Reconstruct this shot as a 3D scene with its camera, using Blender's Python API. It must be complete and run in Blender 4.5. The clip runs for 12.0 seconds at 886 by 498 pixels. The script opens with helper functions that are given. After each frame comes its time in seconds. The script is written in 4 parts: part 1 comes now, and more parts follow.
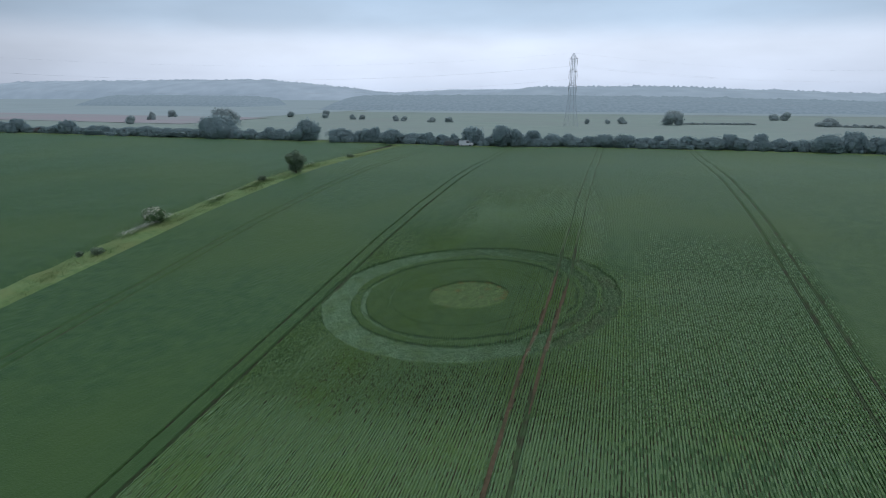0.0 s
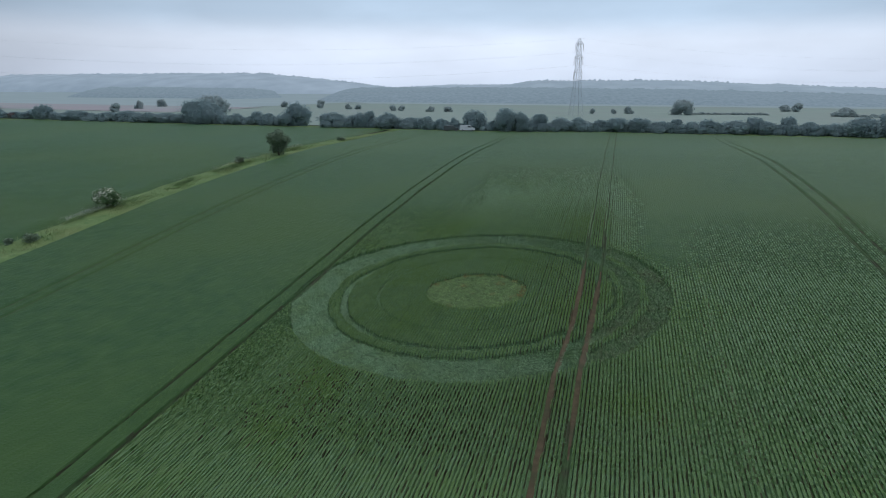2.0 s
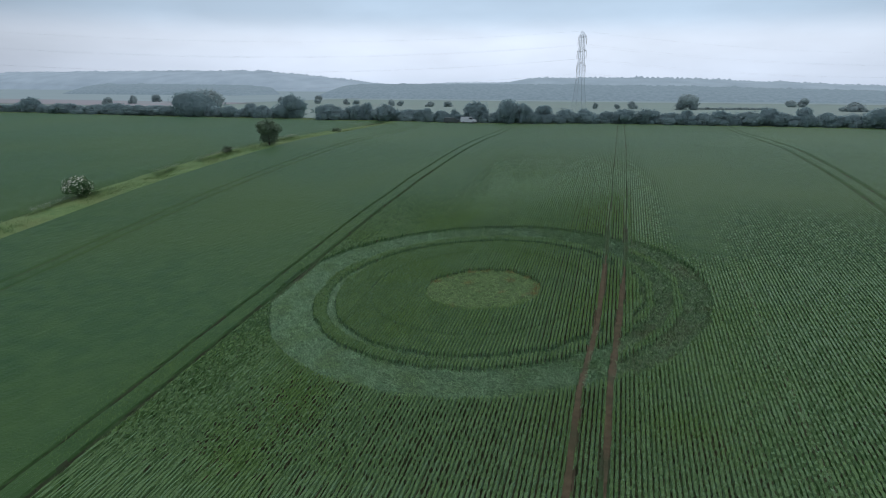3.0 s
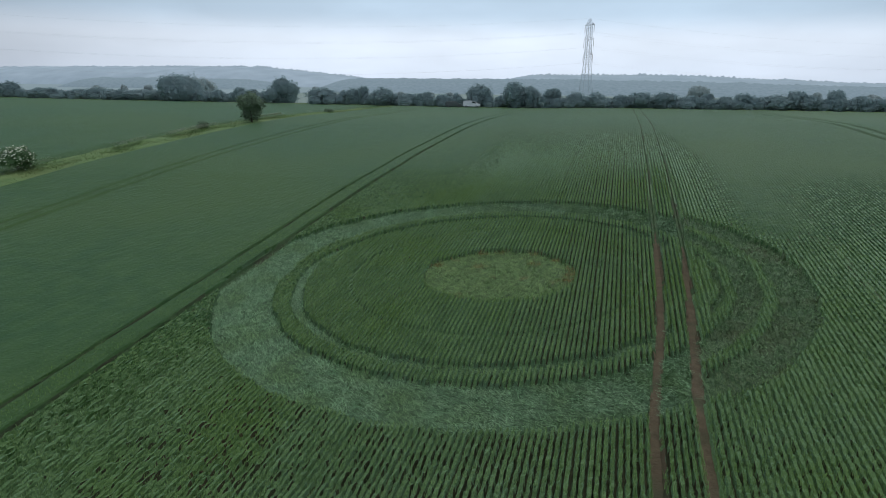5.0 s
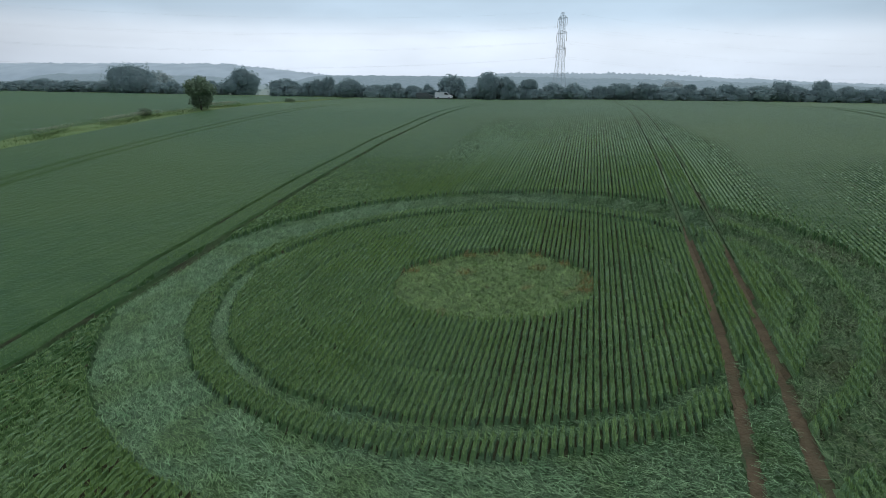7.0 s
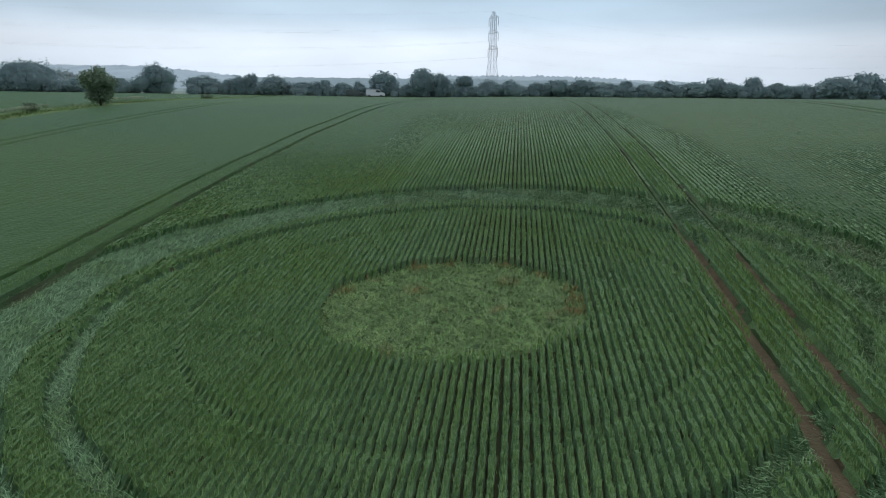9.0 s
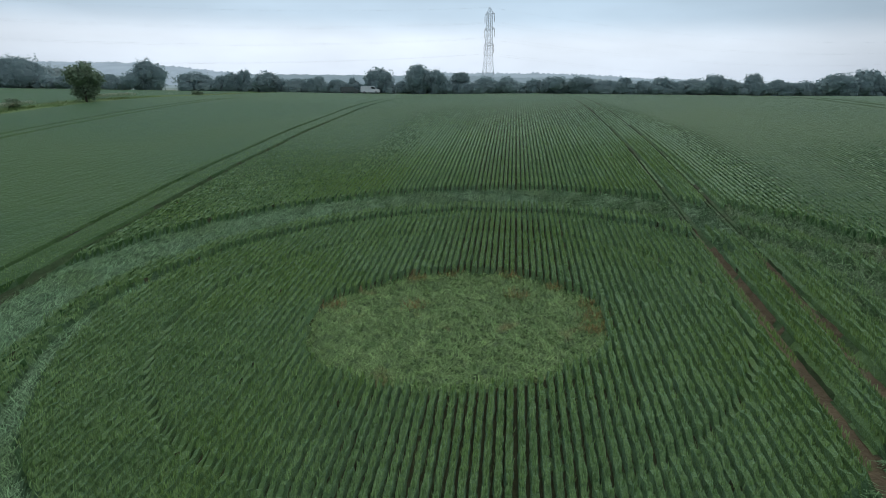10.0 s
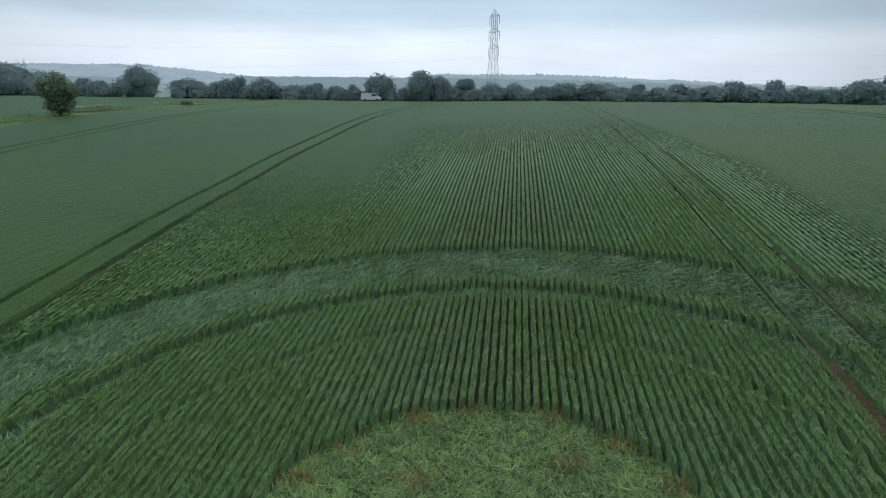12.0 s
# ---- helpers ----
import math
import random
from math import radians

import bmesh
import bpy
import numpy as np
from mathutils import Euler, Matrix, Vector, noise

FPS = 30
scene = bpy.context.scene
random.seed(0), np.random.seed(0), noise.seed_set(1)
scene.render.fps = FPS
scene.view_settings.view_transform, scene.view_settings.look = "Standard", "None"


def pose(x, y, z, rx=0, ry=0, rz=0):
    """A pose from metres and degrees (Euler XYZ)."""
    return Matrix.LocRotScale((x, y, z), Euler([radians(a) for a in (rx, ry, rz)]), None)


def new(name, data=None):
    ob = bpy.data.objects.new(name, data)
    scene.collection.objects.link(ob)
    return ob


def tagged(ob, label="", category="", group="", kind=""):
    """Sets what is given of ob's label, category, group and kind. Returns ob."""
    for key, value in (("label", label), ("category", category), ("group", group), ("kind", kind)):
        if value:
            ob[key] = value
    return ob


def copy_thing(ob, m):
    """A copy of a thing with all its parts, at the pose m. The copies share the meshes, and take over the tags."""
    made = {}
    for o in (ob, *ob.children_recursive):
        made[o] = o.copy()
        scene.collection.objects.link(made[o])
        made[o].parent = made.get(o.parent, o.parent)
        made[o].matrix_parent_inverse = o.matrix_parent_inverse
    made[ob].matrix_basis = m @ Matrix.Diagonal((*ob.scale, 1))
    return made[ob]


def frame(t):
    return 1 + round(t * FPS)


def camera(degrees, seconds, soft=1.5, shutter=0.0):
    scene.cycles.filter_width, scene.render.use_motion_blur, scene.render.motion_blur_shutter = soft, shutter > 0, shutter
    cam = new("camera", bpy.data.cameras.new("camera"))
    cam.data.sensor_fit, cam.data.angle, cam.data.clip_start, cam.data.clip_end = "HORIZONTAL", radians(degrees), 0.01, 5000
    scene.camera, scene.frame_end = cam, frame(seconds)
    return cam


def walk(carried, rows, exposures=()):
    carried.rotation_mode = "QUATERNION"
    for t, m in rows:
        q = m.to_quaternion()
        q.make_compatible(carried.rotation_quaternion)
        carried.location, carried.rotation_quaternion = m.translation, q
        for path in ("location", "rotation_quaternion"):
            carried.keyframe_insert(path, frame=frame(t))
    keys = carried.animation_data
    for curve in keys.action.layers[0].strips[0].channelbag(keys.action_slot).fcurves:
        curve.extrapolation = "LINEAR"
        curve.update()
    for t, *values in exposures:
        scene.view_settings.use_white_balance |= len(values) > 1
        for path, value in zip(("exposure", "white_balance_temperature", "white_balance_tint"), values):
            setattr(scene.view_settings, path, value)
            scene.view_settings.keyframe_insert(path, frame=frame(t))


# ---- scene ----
cam = camera(70.0, 12.0, soft=1.0)
# seconds, eye in metres, turn in degrees
ROWS = [
    (0.0, 15.29, -64.84, 21.88, 75.90, -0.00, 15.44),
    (0.5, 14.32, -61.65, 20.70, 75.84, -0.03, 15.42),
    (1.0, 13.36, -58.23, 19.61, 75.74, -0.10, 15.41),
    (1.5, 12.41, -54.97, 18.48, 75.66, -0.09, 15.37),
    (2.0, 11.41, -51.86, 17.36, 75.60, -0.18, 15.32),
    (2.5, 10.43, -48.67, 16.23, 75.54, -0.22, 15.29),
    (3.0, 9.46, -45.45, 15.04, 75.50, -0.23, 15.27),
    (5.0, 6.37, -34.90, 10.60, 75.42, -0.57, 15.32),
    (5.5, 5.77, -32.96, 9.63, 75.32, -0.67, 15.29),
    (6.0, 5.18, -31.01, 9.05, 75.29, -0.69, 14.80),
    (6.5, 4.55, -28.87, 8.70, 75.33, -0.70, 13.74),
    (7.0, 3.87, -26.54, 8.37, 75.43, -0.74, 12.64),
    (9.0, 2.17, -19.91, 6.86, 75.82, -0.74, 6.57),
    (9.5, 1.92, -18.91, 6.67, 75.68, -0.77, 6.06),
    (10.0, 1.72, -17.73, 6.70, 75.60, -0.77, 6.15),
    (10.5, 1.50, -16.20, 7.32, 75.56, -0.79, 6.24),
    (11.0, 1.23, -14.40, 7.89, 75.54, -0.74, 6.29),
    (11.5, 0.95, -12.51, 7.97, 75.61, -0.69, 6.35),
    (12.0, 0.70, -10.48, 8.03, 75.65, -0.68, 6.43),
]
EXPOSURES = [(0.0, -0.01, 6300, 15), (5.5, 0.07, 6500, 12), (12.0, 0.12, 6600, 11)]
walk(cam, [(t, pose(x, y, z, rx, ry, rz)) for t, x, y, z, rx, ry, rz in ROWS], EXPOSURES)

# ---------------------------------------------------------------- world and sun
SUN_EL, SUN_AZ = radians(48), radians(-20)
world = bpy.data.worlds.new("overcast_sky")
scene.world = world
world.use_nodes = True
wt = world.node_tree
wt.nodes.clear()


def wnode(kind, **values):
    n = wt.nodes.new(kind)
    for k, v in values.items():
        n.inputs[k].default_value = v
    return n


w_out = wnode("ShaderNodeOutputWorld")
w_bg = wnode("ShaderNodeBackground", Strength=1.0)
w_sky = wnode("ShaderNodeTexSky")
w_sky.sky_type, w_sky.sun_disc = "NISHITA", False
w_sky.sun_elevation, w_sky.sun_rotation = SUN_EL, SUN_AZ
w_sky.dust_density = 4.0
w_dim = wnode("ShaderNodeVectorMath")
w_dim.operation = "SCALE"
w_dim.inputs["Scale"].default_value = 0.07
w_co = wnode("ShaderNodeTexCoord")
w_sep = wnode("ShaderNodeSeparateXYZ")
w_ramp = wnode("ShaderNodeValToRGB")
w_ramp.color_ramp.interpolation = "EASE"
els = w_ramp.color_ramp.elements
els[0].position, els[0].color = 0.0, (0.62, 0.73, 0.86, 1)
els[1].position, els[1].color = 1.0, (0.84, 0.93, 1.0, 1)
for at, col in ((0.02, (0.69, 0.80, 0.93, 1)), (0.06, (0.72, 0.83, 0.95, 1)), (0.105, (0.48, 0.635, 0.78, 1)), (0.16, (0.355, 0.515, 0.665, 1)), (0.4, (0.58, 0.70, 0.82, 1))):
    e = els.new(at)
    e.color = col
w_map = wnode("ShaderNodeMapping")
w_map.inputs["Scale"].default_value = (2.2, 2.2, 8.0)
w_noise = wnode("ShaderNodeTexNoise", Scale=1.9, Detail=5.0, Roughness=0.5)
w_mr = wnode("ShaderNodeMapRange")
w_mr.inputs["From Min"].default_value, w_mr.inputs["From Max"].default_value = 0.3, 0.7
w_mr.inputs["To Min"].default_value, w_mr.inputs["To Max"].default_value = 0.91, 1.08
w_cl = wnode("ShaderNodeVectorMath")
w_cl.operation = "SCALE"
# sky darkens away from the mean view direction, imitating lens vignetting
w_dot = wnode("ShaderNodeVectorMath")
w_dot.operation = "DOT_PRODUCT"
w_dot.inputs[1].default_value = (-0.17, 0.985, 0.0)
w_vignette = wnode("ShaderNodeMapRange")
w_vignette.interpolation_type = "SMOOTHSTEP"
w_vignette.inputs["From Min"].default_value, w_vignette.inputs["From Max"].default_value = 0.72, 0.99
w_vignette.inputs["To Min"].default_value, w_vignette.inputs["To Max"].default_value = 0.68, 1.09
w_both = wnode("ShaderNodeMath")
w_both.operation = "MULTIPLY"
w_mix = wnode("ShaderNodeMix")
w_mix.data_type = "RGBA"
w_mix.inputs["Factor"].default_value = 0.93
L = wt.links.new
L(w_co.outputs["Generated"], w_sep.inputs[0])
L(w_sep.outputs["Z"], w_ramp.inputs["Fac"])
L(w_co.outputs["Generated"], w_map.inputs["Vector"])
L(w_map.outputs["Vector"], w_noise.inputs["Vector"])
L(w_noise.outputs["Fac"], w_mr.inputs["Value"])
L(w_ramp.outputs["Color"], w_cl.inputs[0])
L(w_co.outputs["Generated"], w_dot.inputs[0])
L(w_dot.outputs["Value"], w_vignette.inputs["Value"])
L(w_mr.outputs["Result"], w_both.inputs[0])
L(w_vignette.outputs["Result"], w_both.inputs[1])
L(w_both.outputs["Value"], w_cl.inputs["Scale"])
L(w_sky.outputs["Color"], w_dim.inputs[0])
L(w_dim.outputs["Vector"], w_mix.inputs["A"])
L(w_cl.outputs["Vector"], w_mix.inputs["B"])
L(w_mix.outputs["Result"], w_bg.inputs["Color"])
L(w_bg.outputs["Background"], w_out.inputs["Surface"])

sun_data = bpy.data.lights.new("sun", "SUN")
sun_data.energy, sun_data.angle, sun_data.color = 0.55, radians(30), (1.0, 0.97, 0.93)
sun = new("sun", sun_data)
sun.rotation_euler = (radians(90) - SUN_EL, 0, SUN_AZ + radians(180))
sun.location = (0, 0, 200)


# ---------------------------------------------------------------- materials
def material(name, dark, light, scale=3.0, detail=6.0, rough=0.75, bump=0.0, bump_scale=20.0, tint=None, tint_scale=0.08, spec=0.3, metal=0.0, island=0.0, stretch=(1, 1, 1), sheen=0.0, sheen_rough=0.22, through_light=0.0, tint_range=(0.45, 0.65)):
    """Two-scale coloured surface: a fine grain between dark and light, a broad tint over it, and a fine relief."""
    m = bpy.data.materials.new(name)
    m.use_nodes = True
    nt = m.node_tree
    b = nt.nodes["Principled BSDF"]
    b.inputs["Roughness"].default_value, b.inputs["Metallic"].default_value = rough, metal
    b.inputs["Specular IOR Level"].default_value = spec
    # On the crop, sheen at grazing angles stands in for mist.
    b.inputs["Sheen Weight"].default_value = sheen
    b.inputs["Sheen Roughness"].default_value = sheen_rough
    b.inputs["Sheen Tint"].default_value = (0.60, 1.0, 0.74, 1)
    co = nt.nodes.new("ShaderNodeTexCoord")
    mp = nt.nodes.new("ShaderNodeMapping")
    mp.inputs["Scale"].default_value = stretch
    nt.links.new(co.outputs["Object"], mp.inputs["Vector"])
    n = nt.nodes.new("ShaderNodeTexNoise")
    n.inputs["Scale"].default_value, n.inputs["Detail"].default_value = scale, detail
    nt.links.new(mp.outputs["Vector"], n.inputs["Vector"])
    r = nt.nodes.new("ShaderNodeValToRGB")
    r.color_ramp.elements[0].position, r.color_ramp.elements[0].color = 0.3, (*dark, 1)
    r.color_ramp.elements[1].position, r.color_ramp.elements[1].color = 0.7, (*light, 1)
    nt.links.new(n.outputs["Fac"], r.inputs["Fac"])
    col = r.outputs["Color"]
    if tint:
        n2 = nt.nodes.new("ShaderNodeTexNoise")
        n2.inputs["Scale"].default_value, n2.inputs["Detail"].default_value = tint_scale, 3.0
        nt.links.new(mp.outputs["Vector"], n2.inputs["Vector"])
        mr = nt.nodes.new("ShaderNodeMapRange")
        mr.inputs["From Min"].default_value, mr.inputs["From Max"].default_value = tint_range
        nt.links.new(n2.outputs["Fac"], mr.inputs["Value"])
        mx = nt.nodes.new("ShaderNodeMix")
        mx.data_type = "RGBA"
        mx.inputs["B"].default_value = (*tint, 1)
        nt.links.new(mr.outputs["Result"], mx.inputs["Factor"])
        nt.links.new(col, mx.inputs["A"])
        col = mx.outputs["Result"]
    if island:
        g = nt.nodes.new("ShaderNodeNewGeometry")
        hs = nt.nodes.new("ShaderNodeHueSaturation")
        mr = nt.nodes.new("ShaderNodeMapRange")
        mr.inputs["To Min"].default_value, mr.inputs["To Max"].default_value = 1 - island, 1 + island
        nt.links.new(g.outputs["Random Per Island"], mr.inputs["Value"])
        nt.links.new(mr.outputs["Result"], hs.inputs["Value"])
        nt.links.new(col, hs.inputs["Color"])
        col = hs.outputs["Color"]
    nt.links.new(col, b.inputs["Base Color"])
    if bump:
        nb = nt.nodes.new("ShaderNodeTexNoise")
        nb.inputs["Scale"].default_value, nb.inputs["Detail"].default_value = bump_scale, 5.0
        nt.links.new(mp.outputs["Vector"], nb.inputs["Vector"])
        bp = nt.nodes.new("ShaderNodeBump")
        bp.inputs["Strength"].default_value, bp.inputs["Distance"].default_value = bump, 0.1
        nt.links.new(nb.outputs["Fac"], bp.inputs["Height"])
        nt.links.new(bp.outputs["Normal"], b.inputs["Normal"])
    if through_light:
        tr = nt.nodes.new("ShaderNodeBsdfTranslucent")
        nt.links.new(col, tr.inputs["Color"])
        ms = nt.nodes.new("ShaderNodeMixShader")
        ms.inputs["Fac"].default_value = through_light
        nt.links.new(b.outputs[0], ms.inputs[1])
        nt.links.new(tr.outputs[0], ms.inputs[2])
        nt.links.new(ms.outputs[0], nt.nodes["Material Output"].inputs["Surface"])
    return m


CROP = material("standing_wheat", (0.064, 0.136, 0.048), (0.145, 0.256, 0.085), scale=15.0, detail=3.0, bump=0.6, bump_scale=30, sheen=0.4, sheen_rough=0.2, tint=(0.096, 0.188, 0.044), tint_scale=0.16, rough=0.6, spec=0.35, tint_range=(0.48, 0.7))
BLADE = material("wheat_leaf", (0.150, 0.256, 0.096), (0.276, 0.412, 0.158), scale=0.8, tint=(0.188, 0.300, 0.078), tint_scale=0.16, rough=0.55, spec=0.4, island=0.42, sheen=0.4, tint_range=(0.48, 0.7), through_light=0.12)
# Darker copy of CROP: the shade between leaves is put into the colour.
CROP_FAR = material("shade_toned_field_wheat", (0.030, 0.088, 0.027), (0.054, 0.120, 0.037), scale=0.7, bump=0.7, bump_scale=6, tint=(0.054, 0.114, 0.029), tint_scale=0.03, rough=0.65, spec=0.2, sheen=0.24, sheen_rough=0.14)
LODGED = material("flattened_wheat", (0.050, 0.105, 0.046), (0.125, 0.215, 0.108), scale=6.0, bump=0.9, bump_scale=18, tint=(0.068, 0.140, 0.050), tint_scale=0.25, rough=0.7, spec=0.25)
LAID = material("laid_wheat_stalk", (0.124, 0.255, 0.118), (0.250, 0.415, 0.215), scale=1.6, tint=(0.150, 0.270, 0.105), tint_scale=0.5, rough=0.55, spec=0.35, island=0.6, through_light=0.12)
DISC = material("flattened_disc_wheat", (0.065, 0.125, 0.048), (0.125, 0.205, 0.080), scale=6.0, bump=0.9, bump_scale=18, tint=(0.26, 0.19, 0.08), tint_scale=0.8, rough=0.6, tint_range=(0.62, 0.72))
DISC_BLADE = material("disc_wheat_stalk", (0.160, 0.285, 0.092), (0.300, 0.455, 0.165), scale=1.8, tint=(0.29, 0.26, 0.10), tint_scale=0.8, rough=0.5, spec=0.4, island=0.6, tint_range=(0.62, 0.76), through_light=0.12)
WITHERED = material("withered_wheat_stalk", (0.20, 0.140, 0.048), (0.36, 0.255, 0.095), scale=2.0, rough=0.6, island=0.4)
SOIL = material("trodden_brown_soil", (0.096, 0.073, 0.043), (0.152, 0.116, 0.069), scale=2.5, bump=0.7, bump_scale=12, tint=(0.070, 0.078, 0.040), tint_scale=0.5, rough=0.9, tint_range=(0.5, 0.75))
# Rut green darkened to stand for the shade in the trough.
RUT = material("shade_darkened_rut", (0.044, 0.092, 0.034), (0.074, 0.126, 0.050), scale=2.5, bump=0.6, bump_scale=10, tint=(0.058, 0.070, 0.036), tint_scale=0.5, rough=0.9)
# Soil and lower leaves, with the shade between rows put into the colour.
GAP = material("shaded_soil_between_rows", (0.034, 0.046, 0.019), (0.068, 0.071, 0.034), scale=9.0, bump=0.5, bump_scale=15, tint=(0.085, 0.066, 0.036), tint_scale=0.15, rough=0.9, tint_range=(0.55, 0.75))
EARTH = material("field_soil", (0.045, 0.040, 0.026), (0.08, 0.07, 0.042), scale=1.2, bump=0.5, bump_scale=6, tint=(0.04, 0.06, 0.03), tint_scale=0.05, rough=0.95)
# Pasture green greyed and paled: the mist is in the colour.
PASTURE = material("mist_paled_pasture", (0.250, 0.325, 0.280), (0.285, 0.358, 0.310), scale=0.08, bump=0.3, bump_scale=2, tint=(0.27, 0.325, 0.29), tint_scale=0.012, rough=0.9)
GRASS = material("rough_verge_grass", (0.128, 0.228, 0.075), (0.225, 0.325, 0.125), scale=0.9, tint=(0.240, 0.290, 0.125), tint_scale=0.25, rough=0.7, island=0.3)
VERGE_BASE = material("verge_sward", (0.105, 0.190, 0.062), (0.180, 0.270, 0.096), scale=1.1, bump=0.8, bump_scale=5, tint=(0.180, 0.238, 0.086), tint_scale=0.2, rough=0.85)
TANGLE = material("tangled_wheat", (0.052, 0.110, 0.042), (0.115, 0.205, 0.085), scale=5.0, bump=0.8, bump_scale=12, tint=(0.09, 0.12, 0.05), tint_scale=0.4, rough=0.6)
TANGLE_BLADE = material("tangled_wheat_leaf", (0.110, 0.215, 0.088), (0.215, 0.345, 0.160), scale=1.2, tint=(0.13, 0.19, 0.08), tint_scale=0.3, rough=0.55, spec=0.4, island=0.6, through_light=0.12)
# Mist is painted in: hedge green paled to blue-grey, with sheen to match.
LEAF = material("mist_paled_hedge_leaf", (0.350, 0.450, 0.462), (0.410, 0.510, 0.522), scale=0.5, rough=0.75, spec=0.1, island=0.06, through_light=0.65, sheen=0.3)
# Distant leaves paled still more; their haze is part of the colour.
LEAF_MIST = material("mist_paled_meadow_leaf", (0.43, 0.50, 0.50), (0.48, 0.55, 0.545), scale=0.3, rough=0.9, spec=0.1, island=0.08, through_light=0.5)
LEAF_RED = material("copper_leaf", (0.185, 0.150, 0.145), (0.215, 0.175, 0.168), scale=0.5, rough=0.5, island=0.2, through_light=0.3, sheen=0.6)
# Leaf green lightened to imitate haze over the lone tree.
LEAF_TREE = material("field_maple_leaf", (0.165, 0.235, 0.155), (0.235, 0.310, 0.200), scale=0.6, rough=0.5, island=0.3, through_light=0.25, sheen=0.3)
LEAF_ELDER = material("elder_leaf", (0.085, 0.165, 0.070), (0.150, 0.250, 0.105), scale=0.8, rough=0.5, island=0.3, through_light=0.2)
BLOSSOM = material("elder_blossom", (0.70, 0.73, 0.56), (0.82, 0.84, 0.70), scale=3.0, rough=0.8, island=0.05, through_light=0.12)
PARSLEY = material("cow_parsley_flower", (0.70, 0.72, 0.64), (0.82, 0.83, 0.76), scale=3.0, rough=0.8, island=0.08)
BARK = material("grey_brown_bark", (0.045, 0.036, 0.028), (0.09, 0.075, 0.058), scale=6, bump=0.8, bump_scale=15, rough=0.9)
# These three canopy colours have the distance haze painted into them.
WOOD_FAR = material("mist_coloured_canopy", (0.31, 0.39, 0.42), (0.39, 0.475, 0.515), scale=0.3, rough=1.0, spec=0.0)
HILL_FAR = material("mist_coloured_hill_woods", (0.46, 0.55, 0.61), (0.56, 0.65, 0.71), scale=0.025, rough=1.0, spec=0.0)
HILL_NEAR = material("mist_coloured_slope_woods", (0.44, 0.53, 0.58), (0.52, 0.61, 0.66), scale=0.03, rough=1.0, spec=0.0)
# Galvanised grey lightened towards the haze in front of the pylon.
STEEL = material("haze_paled_galvanised_steel", (0.44, 0.48, 0.52), (0.55, 0.59, 0.63), scale=1.5, rough=0.6, metal=0.2)
# Far field and red soil colours, both paled to stand for mist.
MIST_FIELD = material("mist_coloured_fields", (0.36, 0.44, 0.45), (0.40, 0.48, 0.49), scale=0.02, rough=1.0, spec=0.0)
RED_FIELD = material("mist_greyed_red_soil", (0.38, 0.36, 0.38), (0.41, 0.385, 0.40), scale=0.03, rough=1.0, spec=0.0, tint=(0.37, 0.40, 0.40), tint_scale=0.02)
WIRE = material("aluminium_conductor", (0.45, 0.48, 0.52), (0.55, 0.58, 0.62), scale=2, rough=0.5, metal=0.2)
CERAMIC = material("brown_glazed_insulator", (0.20, 0.19, 0.185), (0.28, 0.26, 0.25), scale=8, rough=0.3)


# ---------------------------------------------------------------- the lie of the land
SLOPE_X, SLOPE_Y = 0.05552, 0.10731


def smooth(v, a, b):
    k = np.clip((v - a) / (b - a), 0, 1)
    return k * k * (3 - 2 * k)


def gz(x, y):
    """Height of the ground: a field that climbs ahead and rounds off towards the hedge, then a level valley."""
    x, y = np.asarray(x, float), np.asarray(y, float)
    side = np.where(x < 0, -0.9 * np.tanh(-x * SLOPE_X / 0.9), 2.2 * np.tanh(x * SLOPE_X / 2.2))
    side = side * (1 - np.where(x > 0, 0.85, 0.5) * smooth(y, 25, 115))
    ys = np.where(y < 0, -150 * np.tanh(-y / 150), np.minimum(y, 134))
    d = np.maximum(ys - 22, 0)
    z = SLOPE_Y * ys - 0.02 * d - 0.00055 * d * d - 0.7 * np.exp(-(((ys - 98) / 26) ** 2)) + side
    b = smooth(y, 134, 274)
    return z * (1 - b) + (3.6 - np.clip((y - 270) / 250, 0, 1) - 8 * smooth(y, 1300, 4000)) * b


def soil(x, y):
    """The ploughed fields lie a little lower than the tops of their crop, level with the banks round them."""
    return gz(x, y) - 0.31


def gzf(x, y):
    return float(gz(x, y))


# ---------------------------------------------------------------- mesh helpers
def grid_faces(nx, ny):
    i = np.arange(nx - 1)[None, :] + nx * np.arange(ny - 1)[:, None]
    return np.stack([i, i + 1, i + nx + 1, i + nx], -1).reshape(-1, 4)


def mesh_of(name, verts, faces, mat, smoothed=False):
    """A mesh from numpy arrays of points and of faces that all have the same number of corners."""
    me = bpy.data.meshes.new(name)
    n, k = faces.shape
    me.vertices.add(len(verts))
    me.vertices.foreach_set("co", np.ascontiguousarray(verts, np.float32).ravel())
    me.loops.add(n * k)
    me.loops.foreach_set("vertex_index", np.ascontiguousarray(faces, np.int32).ravel())
    me.polygons.add(n)
    me.polygons.foreach_set("loop_start", np.arange(0, n * k, k, dtype=np.int32))
    me.polygons.foreach_set("use_smooth", np.full(n, smoothed))
    me.update(calc_edges=True)
    me.materials.append(mat)
    return me


def used(verts, faces):
    """The faces with only the points that they use."""
    keep, at = np.unique(faces, return_inverse=True)
    return verts[keep], at.reshape(faces.shape)


def part(name, data, parent, label=""):
    ob = new(name, data)
    ob.parent = parent
    return tagged(ob, label)


